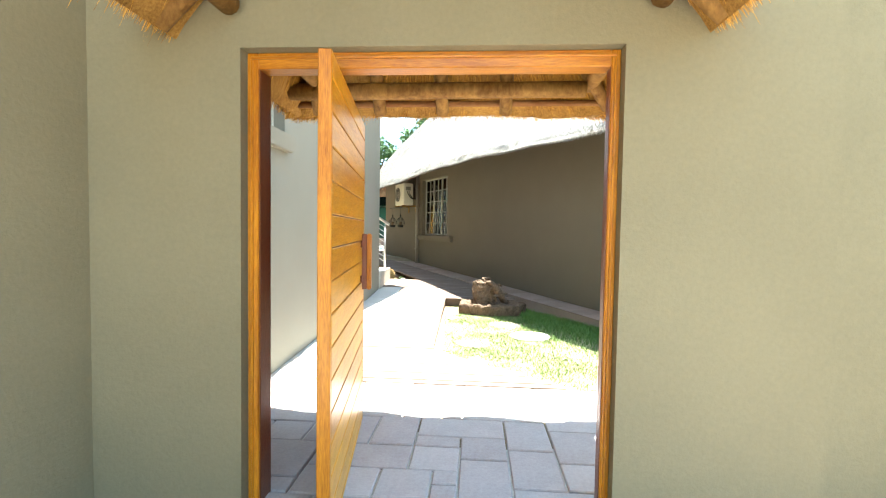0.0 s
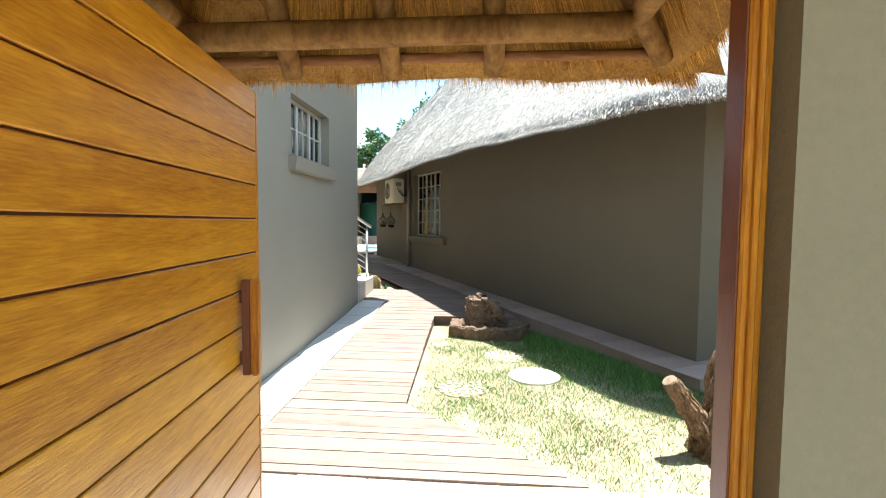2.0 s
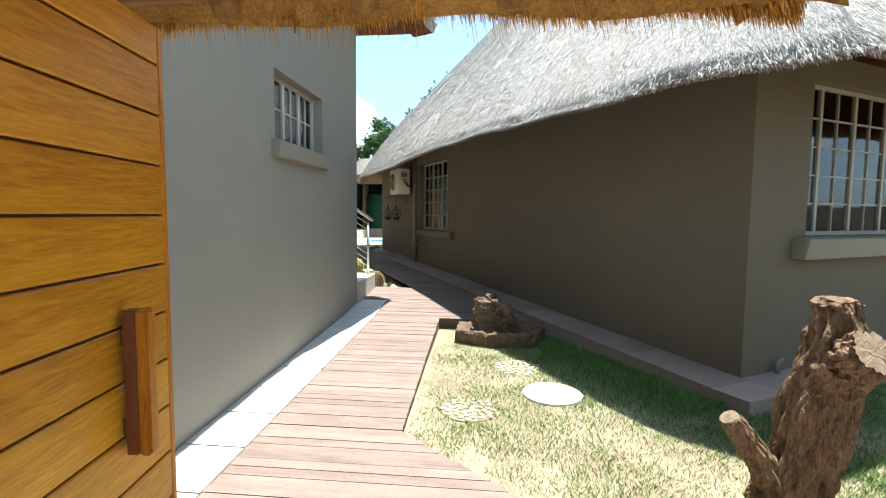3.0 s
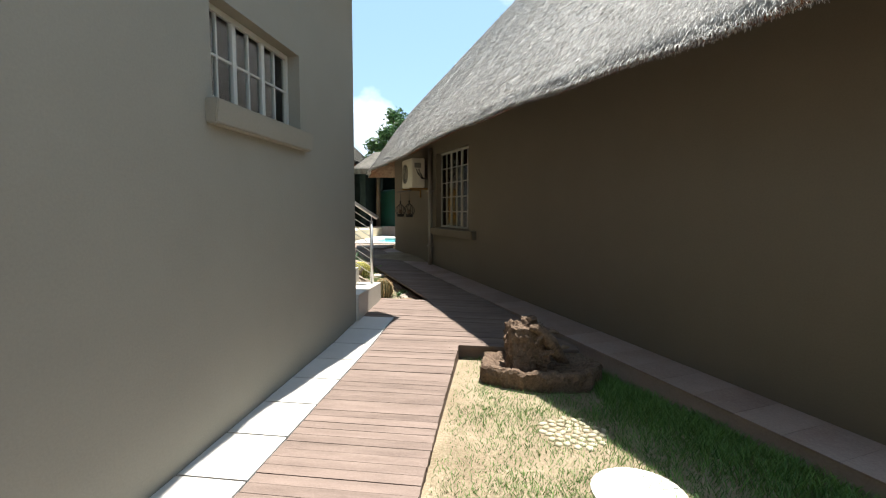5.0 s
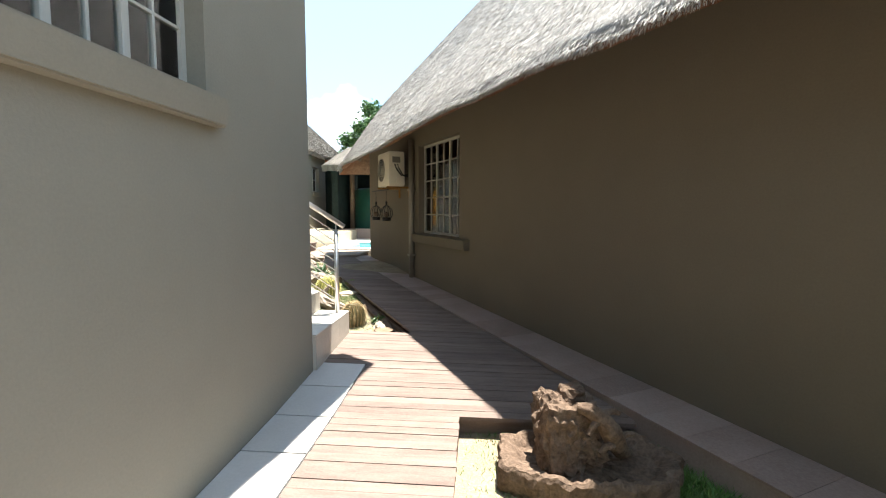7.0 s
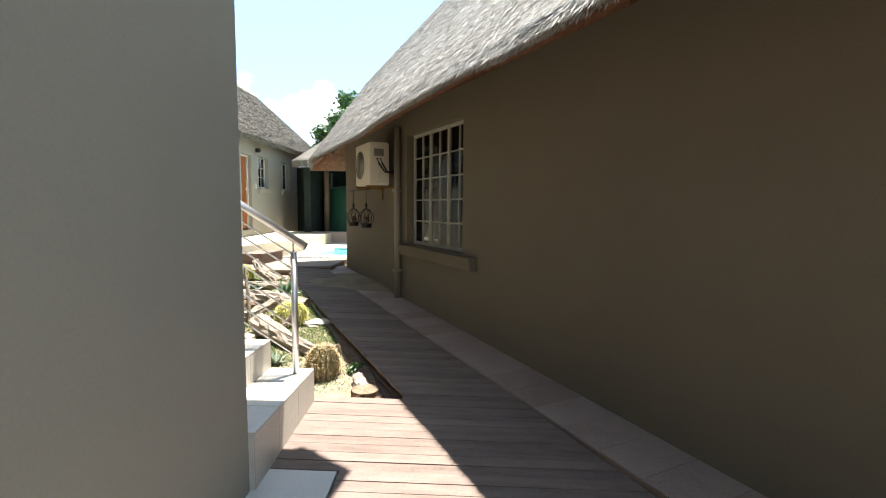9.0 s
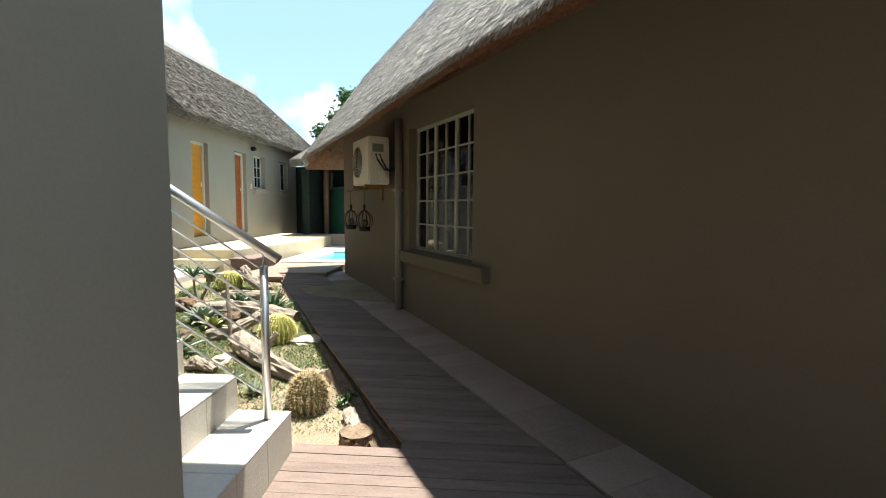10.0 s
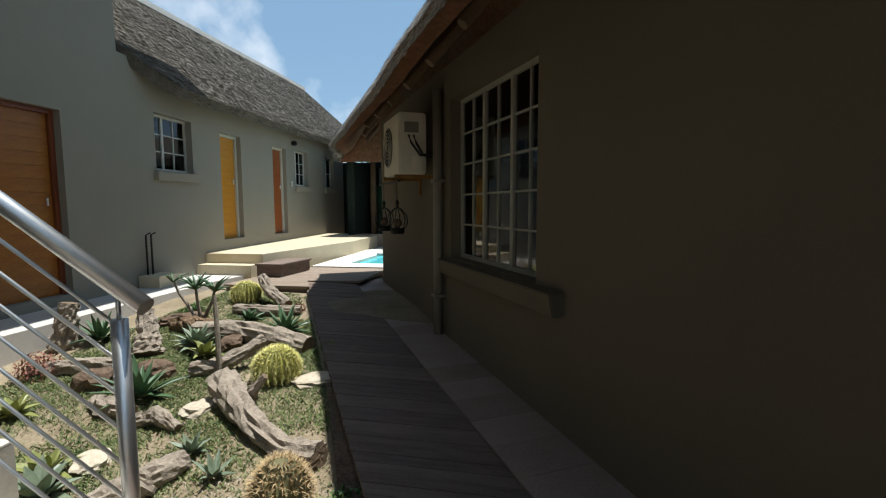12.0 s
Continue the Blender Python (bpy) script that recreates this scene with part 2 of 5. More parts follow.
def tube(bm, points, radii, seg=10, cap=True, wob=0.0, twist=0.0):
    """A round limb along points with a radius at each; wob makes it uneven."""
    rings = []
    pts = [Vector(p) for p in points]
    for i, p in enumerate(pts):
        d = (pts[min(i + 1, len(pts) - 1)] - pts[max(i - 1, 0)]).normalized()
        a = d.cross(Vector((0.31, 0.2, 0.93)) if abs(d.z) < 0.9 else Vector((1, 0, 0))).normalized()
        b = d.cross(a)
        ring = []
        for k in range(seg):
            t = 2 * math.pi * k / seg + twist * i
            r = radii[i] * (1 + wob * noise.noise(p * 6 + Vector((math.cos(t), math.sin(t), i * 0.7)) * 1.5))
            ring.append(bm.verts.new(p + (a * math.cos(t) + b * math.sin(t)) * r))
        rings.append(ring)
    for r0, r1 in zip(rings, rings[1:]):
        for k in range(seg):
            f = bm.faces.new((r0[k], r0[(k + 1) % seg], r1[(k + 1) % seg], r1[k]))
            f.smooth = True
    if cap:
        bm.faces.new(rings[0][::-1]), bm.faces.new(rings[-1])
    return rings


def prism(bm, outline, z0, z1):
    """A slab with the plan outline; z0 and z1 may be functions of (x, y)."""
    f = (lambda v: v if callable(v) else (lambda x, y: v))
    lo, hi = f(z0), f(z1)
    a = [bm.verts.new((x, y, lo(x, y))) for x, y in outline]
    b = [bm.verts.new((x, y, hi(x, y))) for x, y in outline]
    bm.faces.new(a[::-1]), bm.faces.new(b)
    for i in range(len(outline)):
        j = (i + 1) % len(outline)
        bm.faces.new((a[i], a[j], b[j], b[i]))


def mesh_of(name, bm, mat):
    bmesh.ops.recalc_face_normals(bm, faces=bm.faces)
    me = bpy.data.meshes.new(name)
    bm.to_mesh(me)
    bm.free()
    for one in (mat if isinstance(mat, (list, tuple)) else [mat]):
        me.materials.append(one)
    return me


def part(name, bm, mat, parent=None, label="", m=None):
    """Links bm as one mesh object under a thing or a part."""
    ob = new(name, mesh_of(name, bm, mat))
    if parent is not None:
        ob.parent = parent
    if m is not None:
        ob.matrix_basis = m
    return tagged(ob, label)


def piece(name, me, parent, m):
    ob = new(name, me)
    ob.parent, ob.matrix_basis = parent, m
    return ob


def thing(name, label, category, m=None, group="", kind=""):
    ob = new(name)
    ob.empty_display_size = 0.1
    if m is not None:
        ob.matrix_basis = m
    return tagged(ob, label, category, group, kind)


def structure(name, bm, mat, label, category, m=None):
    return tagged(part(name, bm, mat, None, label, m), "", category, "", "structure")


def wall_with_holes(bm, a0, a1, z0, z1, t0, t1, holes, m):
    """A wall along local x from a0 to a1, thick along local y from t0 to t1; holes are (x0, x1, z0, z1)."""
    xs = sorted({a0, a1, *(h[0] for h in holes), *(h[1] for h in holes)})
    zs = sorted({z0, z1, *(h[2] for h in holes), *(h[3] for h in holes)})
    for x0, x1 in zip(xs, xs[1:]):
        for w0, w1 in zip(zs, zs[1:]):
            cx, cz = (x0 + x1) / 2, (w0 + w1) / 2
            if not any(h[0] < cx < h[1] and h[2] < cz < h[3] for h in holes):
                box(bm, x0, x1, t0, t1, w0, w1)
    bmesh.ops.remove_doubles(bm, verts=bm.verts, dist=0.0005)
    seen = {}
    for f in list(bm.faces):
        seen.setdefault(tuple(round(c, 3) for c in f.calc_center_median()), []).append(f)
    bmesh.ops.delete(bm, geom=[f for fs in seen.values() if len(fs) > 1 for f in fs], context="FACES")
    bmesh.ops.transform(bm, matrix=m, verts=bm.verts)


HOUSE = Matrix(((-0.49, -0.872, 0, 2.287), (0.872, -0.49, 0, 5.859), (0, 0, 1, 0), (0, 0, 0, 1)))
HOUSE = HOUSE.normalized()


def house(u, n, z=0.0):
    return HOUSE @ Vector((u, n, z))



# ---- ground ----
def earth_z(x, y):
    """The height of the lawn and the planted bed."""
    base = 0.27 + 0.085 * max(0.0, min(5.0, y - 8.4))
    return base + 0.025 * noise.noise(Vector((x * 0.9, y * 0.9, 0.3))) + 0.01 * noise.noise(Vector((x * 5, y * 5, 0.8)))


def deck_z(x, y):
    """The height of the boards: the gentle ramp, then level with the house's plinth."""
    u = (HOUSE.inverted() @ Vector((x, y, 0))).x
    far = max(0.0, min(1.0, (u - 7.0) / 3.4))
    ramp, walkway = 0.312 + 0.032 * (y - 4.5), 0.385 + 0.031 * u + 0.07 * far * far
    k = max(0.0, min(1.0, (y - 7.6) / 1.8))
    return ramp * (1 - k) + walkway * k


def plinth_z(u):
    return 0.395 + 0.031 * max(0.0, u)


bm = bmesh.new()
xs = [-400, -60, -20, -9] + [-7 + 0.2 * i for i in range(62)] + [9, 20, 60, 400]
ys = [-400, -60, -20, -6] + [2.2 + 0.2 * i for i in range(60)] + [18, 26, 60, 400]
grid = [[bm.verts.new((x, y, earth_z(x, y) if -7.1 < x < 5.6 and 2.1 < y < 15 else (0.27 if y < 8 else 0.62))) for x in xs] for y in ys]
for j in range(len(ys) - 1):
    for i in range(len(xs) - 1):
        bm.faces.new((grid[j][i], grid[j][i + 1], grid[j + 1][i + 1], grid[j + 1][i])).smooth = True
ground = structure("ground", bm, grass_soil, "sandy soil with thin dry lawn", "ground")


# ---- walls ----
NORTHWARD = Matrix(((0, -1, 0, 0), (1, 0, 0, 0), (0, 0, 1, 0), (0, 0, 0, 1)))


def wall(name, label, a0, a1, z0, z1, t0, t1, holes, m, mat=None):
    b = bmesh.new()
    wall_with_holes(b, a0, a1, z0, z1, t0, t1, holes, Matrix.Identity(4))
    return structure(name, b, mat or plaster, label, "wall", m)


wall("wall_gate", "taupe plastered gate wall with a wide doorway", -1.95, 1.47, 0.15, 3.3, 1.955, 2.125, [(-0.97, 0.63, 0.15, 2.305)], Matrix.Identity(4), bounce_tinted_plaster)
# Height above the doorway and southward run are unseen, set to block sky light.
wall("wall_entrance_west", "taupe plastered side wall of the entrance", -3.6, 1.955, 0.15, 4.7, 0, 0.22, [], Matrix.Translation((-1.66, 0, 0)) @ NORTHWARD, bounce_tinted_plaster)
wall("wall_entrance_east", "taupe plastered wall set back beside the gate wall", 1.47, 5.2, 0.15, 3.3, 2.01, 2.124, [], Matrix.Identity(4), bounce_tinted_plaster)
WEST = Matrix.Translation((-1.68, 0, 0)) @ NORTHWARD
wall("wall_west", "smooth taupe plastered wall of the tall house", 2.126, 8.31, 0.15, 4.75, 0, 0.24, [(2.95, 4.12, 2.39, 2.98), (5.78, 6.95, 2.39, 2.98)], WEST)
wall("wall_west_end", "taupe plastered end wall beside the steps", -6.4, -1.92, 0.15, 4.75, 8.07, 8.31, [], Matrix.Identity(4))
wall("wall_west_back", "taupe plastered rear wall", 2.2, 8.07, 0.15, 4.75, 4.5, 4.74, [], WEST)
HOUSE_LONG = 10.5
FRONT = HOUSE @ Matrix(((0, -1, 0, 0), (1, 0, 0, 0), (0, 0, 1, 0), (0, 0, 0, 1)))
wall("wall_house_side", "taupe plastered long wall of the thatched house", 0, HOUSE_LONG, 0.15, 3.15, -0.24, 0, [(5.95, 7.48, 1.40, 2.83)], HOUSE, shaded_house_plaster)
wall("wall_house_front", "taupe plastered front wall of the thatched house", -7.0, -0.24, 0.15, 3.15, -0.24, 0, [(-3.04, -0.76, 1.57, 2.92)], HOUSE @ Matrix(((0, -1, 0, 0), (1, 0, 0, 0), (0, 0, 1, 0), (0, 0, 0, 1))), shaded_house_plaster)
wall("wall_house_rear", "taupe plastered rear wall of the thatched house", 0.24, HOUSE_LONG, 0.15, 3.15, -7.24, -7.0, [(6.2, 9.2, 0.7, 2.7)], HOUSE, shaded_house_plaster)
wall("wall_house_end", "taupe plastered end wall of the thatched house", -7.0, -0.24, 0.15, 3.15, -HOUSE_LONG, -HOUSE_LONG + 0.24, [], FRONT, shaded_house_plaster)
bm = bmesh.new()
box(bm, 0.24, HOUSE_LONG - 0.24, -7.0, -0.24, 0.15, 0.5)
structure("floor_house", bm, pale_tile, "tiled floor inside the thatched house", "floor", HOUSE)
bm = bmesh.new()
box(bm, 0.24, HOUSE_LONG - 0.24, -7.0, -0.24, 3.0, 3.1)
structure("ceiling_house", bm, white_paint, "plain ceiling inside the thatched house", "ceiling", HOUSE)
bm = bmesh.new()
box(bm, 0.0, 4.5, 2.43, 8.06, 1.0, 1.1)
structure("floor_west", bm, pale_tile, "floor inside the tall house", "floor", Matrix.Translation((-6.42, 0, 0)))
bm = bmesh.new()
box(bm, 0.0, 4.5, 2.43, 8.06, 4.2, 4.3)
structure("ceiling_west", bm, white_paint, "ceiling inside the tall house", "ceiling", Matrix.Translation((-6.42, 0, 0)))

# the courtyard building, a little beyond the bed
EYE = Vector((-0.694, 8.109, 1.879))
FAR = Matrix.Translation(EYE) @ Matrix.Diagonal((1.07, 1.07, 1.07, 1)) @ Matrix.Translation(-EYE)
COURT = FAR @ Matrix.Translation((-5.6, 13.7, 0)) @ Matrix(((-0.0649, -0.9979, 0, 0), (0.9979, -0.0649, 0, 0), (0, 0, 1, 0), (0, 0, 0, 1)))
COURT_HOLES = [(-2.35, -1.36, 0.95, 2.9), (0.02, 0.8, 2.38, 3.15), (1.53, 2.17, 1.33, 3.12), (3.38, 4.0, 1.31, 3.13), (4.45, 5.21, 2.36, 3.17), (6.33, 7.08, 2.37, 3.19)]
wall("wall_court", "taupe plastered wall with doors and windows", -6.0, 7.9, 0.3, 3.75, 0, 0.24, COURT_HOLES, COURT)
wall("wall_court_back", "taupe plastered wall behind the rooms", -6.0, 7.9, 0.3, 3.75, 4.2, 4.4, [], COURT)
bm = bmesh.new()
box(bm, -6.0, -0.55, 0.0, 4.2, 3.7505, 6.6)
structure("wall_court_tall", bm, plaster, "tall taupe plastered gable wall", "wall", COURT)
# Assumed eave out of view, added to keep sun off gable wall and paving.
bm = bmesh.new()
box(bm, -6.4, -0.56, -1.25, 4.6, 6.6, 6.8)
# Extra strip shades the wedge of wall beside the gable.
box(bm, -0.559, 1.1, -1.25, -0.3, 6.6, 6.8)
structure("added_shade_eave_court", bm, eave_under, "assumed unseen eave added to shade the gable wall", "roof", COURT)
bm = bmesh.new()
box(bm, -1.25, 7.9, 0.24, 4.2, 3.6, 3.7)
structure("ceiling_court", bm, white_paint, "ceiling inside the court rooms", "ceiling", COURT)
wall("wall_boundary_east", "plain taupe garden boundary wall", -8.0, 26.0, 0.15, 2.0, 0, 0.22, [], Matrix.Translation((13.5, 0, 0)) @ NORTHWARD)
wall("wall_boundary_south", "plain taupe garden boundary wall", 1.72, 13.28, 0.15, 2.0, -6.0, -5.78, [], Matrix.Identity(4))


# ---- thatch ----
def thatch_layer(name, place, s_count, k_count, k_span, label, parent=None, thick=0.13, rough=0.009, golden=False, cover=None, flat_cut=0.0):
    """A thatch layer over a slope: place(s, k) gives the upper surface for s from 0 to 1 and k from 0 (eave) to 1."""
    bm = bmesh.new()
    top, low = [], []
    for i in range(s_count + 1):
        rt, rl = [], []
        for j in range(k_count + 1):
            s, k = i / s_count, j / k_count
            p = Vector(place(s, k))
            ds = Vector(place(min(1, s + 0.01), k)) - Vector(place(max(0, s - 0.01), k))
            dk = Vector(place(s, min(1, k + 0.02))) - Vector(place(s, max(0, k - 0.02)))
            n = ds.cross(dk)
            n = n.normalized() if n.length > 1e-9 else Vector((0, 0, 1))
            if n.z < 0:
                n = -n
            bumpy = rough * (noise.noise(Vector((s * s_count * 0.6, k * k_count * 0.6, 1))) + 0.9 * noise.noise(Vector((s * s_count * 0.15, k * k_count * 0.12, 4))))
            rt.append(bm.verts.new(p + n * bumpy))
            if flat_cut and j == 0:
                inward = Vector((dk.x, dk.y, 0)).normalized()
                rl.append(bm.verts.new(p + inward * flat_cut + Vector((0, 0, 0.02 + 0.012 * noise.noise(Vector((s * s_count * 0.6, 3, 9)))))))
                continue
            rl.append(bm.verts.new(p - n * thick + (Vector((0, 0, -0.03)) if j == 0 else Vector()) - n * rough * noise.noise(Vector((s * s_count * 0.5, k * 7, 9)))))
        top.append(rt), low.append(rl)
    for i in range(s_count):
        for j in range(k_count):
            bm.faces.new((top[i][j], top[i + 1][j], top[i + 1][j + 1], top[i][j + 1])).smooth = True
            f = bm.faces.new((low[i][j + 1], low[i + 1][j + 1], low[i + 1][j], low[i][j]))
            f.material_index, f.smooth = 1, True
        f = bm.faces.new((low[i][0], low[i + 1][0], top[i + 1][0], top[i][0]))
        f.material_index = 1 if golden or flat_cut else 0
        bm.faces.new((top[i][-1], top[i + 1][-1], low[i + 1][-1], low[i][-1]))
    for a in (0, s_count):
        for j in range(k_count):
            f = bm.faces.new((top[a][j], top[a][j + 1], low[a][j + 1], low[a][j]))
            f.material_index = 1 if golden else 0
    return part(name, bm, [cover or thatch, thatch_under if golden else eave_under], parent, label)


def straw(name, mat, parent, count, root, label, width=0.005):
    """Loose straw: root() gives a foot and a tip for each blade."""
    verts, faces = [], []
    for _ in range(count):
        a, b = root()
        a, b = Vector(a), Vector(b)
        side = (b - a).cross(Vector((random.uniform(-1, 1), random.uniform(-1, 1), random.uniform(-0.4, 0.4))))
        side = side.normalized() * width * random.uniform(0.6, 1.4) if side.length > 1e-9 else Vector((width, 0, 0))
        i = len(verts)
        verts += [a - side, a + side, b + side * 0.4, b - side * 0.4]
        faces.append((i, i + 1, i + 2, i + 3))
    me = bpy.data.meshes.new(name)
    me.from_pydata([tuple(v) for v in verts], [], faces)
    me.materials.append(mat)
    ob = new(name, me)
    if parent is not None:
        ob.parent = parent
    return tagged(ob, label, "", "", "stuff")


def blend(k, a, b):
    k = max(0.0, min(1.0, k))
    return a + (b - a) * k * k * (3 - 2 * k)


# the thatched house
house_roof = thing("thatched_roof", "weathered grey thatch roof with a shaggy eave", "roof", HOUSE, kind="structure")
SLOPE = 1.2


def house_eave(u):
    """Tip of the long eave: how far it stands off the wall, and its height."""
    n = blend((u - 9.6) / 1.7, 0.755 + 0.06 * blend((u - 4) / 2, 0, 1), 0.53) - 0.4 * blend((0.5 - u) / 1.6, 0, 1) ** 2
    z = 2.70 + 0.12 * blend((8.4 - u) / 3.4, 0, 1) + 0.035 * math.exp(-((u - 3.3) / 0.9) ** 2) - 0.07 * blend((2.8 - u) / 2.5, 0, 1)
    return n, z + 0.012 * math.sin(u * 1.7) + 0.008 * math.sin(u * 4.1 + 1)


def up_slope(rise, low, full):
    """The rounded corners of the eave run out into straight slopes above."""
    return low + (full - low) * min(1.0, rise / 1.1)


def house_side(s, k):
    rise = 3.7 * k
    u = (-0.90 + 0.95 * rise) * (1 - s) + (11.3 - 1.05 * rise) * s
    n0, z0 = house_eave(-0.90 * (1 - s) + 11.3 * s)
    return (u, up_slope(rise, n0, 0.80) - rise, up_slope(rise, z0, 2.82) + SLOPE * rise + 0.05 * math.sin(min(rise, 1.0) * math.pi))


def house_front_slope(s, k):
    rise = 3.7 * k
    n = (up_slope(rise, 0.40, 0.80) - rise) * (1 - s) + (-7.7 + rise * 0.9) * s
    return (-0.90 + 0.95 * rise, n, up_slope(rise, 2.75, 2.82) + 0.05 * blend(s * 4, 0, 1) + 0.03 * math.sin(s * 14) * min(1, s * 4) + SLOPE * rise + 0.05 * math.sin(min(rise, 1.0) * math.pi))


def house_end_slope(s, k):
    rise = 3.7 * k
    n = (up_slope(rise, 0.53, 0.80) - rise) * (1 - s) + (-7.6 + rise * 0.9) * s
    return (11.3 - 1.05 * rise, n, up_slope(rise, 2.70, 2.82) + SLOPE * rise + 0.04 * math.sin(s * 9))


def house_rear_slope(s, k):
    rise = 3.7 * k
    return ((-0.90 + 0.95 * rise) * (1 - s) + (11.3 - 1.05 * rise) * s, -7.7 + 0.95 * rise, 2.80 + SLOPE * rise)


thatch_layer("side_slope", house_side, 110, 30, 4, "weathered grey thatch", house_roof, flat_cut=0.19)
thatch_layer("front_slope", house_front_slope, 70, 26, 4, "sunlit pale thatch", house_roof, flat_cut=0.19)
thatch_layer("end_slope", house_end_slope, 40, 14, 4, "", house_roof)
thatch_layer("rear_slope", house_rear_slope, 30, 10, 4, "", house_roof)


def tuft_on(place, k_most, lift, length):
    def root():
        s, k = random.random(), random.random() ** 1.3 * k_most
        p, q = Vector(place(s, k)), Vector(place(s, max(0.0, k - 0.02)))
        k = max(k, 0.02)
        down = (Vector(place(s, k - 0.02)) - Vector(place(s, k))).normalized()
        a = p + Vector((0, 0, lift * 0.2))
        return a, a + down * random.uniform(0.4, 1) * length + Vector((random.uniform(-0.02, 0.02), random.uniform(-0.02, 0.02), random.uniform(0.2, 1) * lift))
    return root


def fringe_on(place, length, spread, thick=0.2):
    def root():
        s = random.random()
        p, q = Vector(place(s, 0)), Vector(place(s, 0.02))
        out = (p - q).normalized()
        flat = Vector((out.x, out.y, 0)).normalized()
        normal = flat * -out.z + Vector((0, 0, math.hypot(out.x, out.y)))
        f = random.random()
        a = p - normal * thick * f - Vector((0, 0, 0.03 * f)) - out * random.uniform(0.02, 0.05)
        return a, a + out * random.uniform(0.3, 1) * length + Vector((random.uniform(-spread, spread), random.uniform(-spread, spread), random.uniform(-0.012, 0.006)))
    return root


straw("roof_straw", straw_grey, house_roof, 260000, tuft_on(house_side, 0.95, 0.01, 0.075), "loose weathered straw", 0.0017)
straw("front_straw", straw_grey, house_roof, 120000, tuft_on(house_front_slope, 0.9, 0.01, 0.075), "loose weathered straw", 0.0017)
straw("eave_straw", straw_grey, house_roof, 22000, fringe_on(house_side, 0.03, 0.006, 0.03), "ragged straw ends of the eave", 0.0026)
straw("front_eave_straw", straw_grey, house_roof, 12000, fringe_on(house_front_slope, 0.03, 0.006, 0.03), "ragged straw ends of the eave", 0.0026)
for i in range(1, 17):
    u = 0.2 + 0.665 * i
    bm = bmesh.new()
    n0, z0 = house_eave(u)
    tube(bm, [(u, n0 - 0.42, z0 + 0.20), (u, -0.6, z0 + 0.20 + SLOPE * (n0 + 0.18))], [0.04, 0.042], 10)
    part("rafter", bm, dark_pole, house_roof)

# the thatch of the gate
GX0, GX1, GY1, GY0, GZ = -1.38, 1.08, 3.46, 0.75, 2.285
GC, GH = (GX0 + GX1) / 2, (GX1 - GX0) / 2
gate_roof = thing("gate_roof", "golden thatch roof on round poles over the gate", "roof", kind="structure")


def gate_west(s, k):
    rise = GH * k
    return (GX0 + rise + 0.0, (GY0) * (1 - s) + (GY1 - rise) * s, GZ + 0.2 + 1.12 * rise)


def gate_east(s, k):
    rise = GH * k
    return (GX1 - rise, (GY0) * (1 - s) + (GY1 - rise) * s, GZ + 0.2 + 1.12 * rise)


def gate_hip(s, k):
    rise = GH * k
    return ((GX0 + rise) * (1 - s) + (GX1 + 0.12 * (1 - k) - rise) * s, GY1 - rise + 0.03 * math.sin(s * 20), GZ + 0.2 + 1.12 * rise)


for name, place in (("west_slope", gate_west), ("east_slope", gate_east), ("hip_slope", gate_hip)):
    thatch_layer(name, place, 50, 12, 1, "golden thatch underside", gate_roof, 0.17, 0.018, True)


def under_gate(place, k_most):
    def root():
        s, k = random.random(), 0.14 + random.random() * (k_most - 0.14)
        p, q = Vector(place(s, k)), Vector(place(s, k + 0.02))
        down = (p - q).normalized()
        a = p + Vector((0, 0, -0.25 + random.uniform(-0.012, 0.008)))
        return a, a + down * random.uniform(0.06, 0.2) + Vector((random.uniform(-0.015, 0.015), random.uniform(-0.015, 0.015), random.uniform(-0.02, 0.0)))
    return root


straw("hip_straw", straw_gold, gate_roof, 22000, under_gate(gate_hip, 0.95), "golden straw", 0.0014)
straw("west_straw", straw_gold, gate_roof, 9000, under_gate(gate_west, 0.9), "golden straw", 0.0014)
straw("east_straw", straw_gold, gate_roof, 9000, under_gate(gate_east, 0.9), "golden straw", 0.0014)
straw("hip_fringe", straw_gold, gate_roof, 26000, fringe_on(gate_hip, 0.055, 0.004, 0.17), "cut straw ends", 0.0014)
straw("west_fringe", straw_gold, gate_roof, 5000, fringe_on(gate_west, 0.07, 0.006, 0.17), "cut straw ends", 0.0014)
straw("east_fringe", straw_gold, gate_roof, 5000, fringe_on(gate_east, 0.07, 0.006, 0.17), "cut straw ends", 0.0014)


def pole(name, a, b, r0, r1, parent, mat=None, wob=0.08):
    bm = bmesh.new()
    a, b = Vector(a), Vector(b)
    pts = [a.lerp(b, i / 6) for i in range(7)]
    tube(bm, pts, [r0 + (r1 - r0) * i / 6 for i in range(7)], 12, True, wob)
    return part(name, bm, mat or pole_wood, parent)


for x in (-1.06, -0.63, -0.2, 0.23):
    pole("rafter", (x, 3.24, 2.345), (x * 0.9 + GC * 0.1, 2.2, 3.42), 0.043, 0.047, gate_roof)
pole("hip_rafter", (0.90, 3.20, 2.37), (GC + 0.05, 2.3, 3.40), 0.04, 0.045, gate_roof)
pole("hip_rafter", (-1.31, 3.22, 2.375), (GC - 0.05, 2.3, 3.40), 0.04, 0.045, gate_roof)
pole("purlin", (-1.2, 3.06, 2.44), (0.72, 3.06, 2.45), 0.054, 0.05, gate_roof)
for y, z in ((3.25, 2.405), (2.95, 2.70), (2.66, 3.03)):
    pole("lath", (-1.2 - (y - 3.2), y, z), (0.92 + (y - 3.2), y, z + 0.01), 0.023, 0.02, gate_roof, red_pole, 0.14)
bm = bmesh.new()
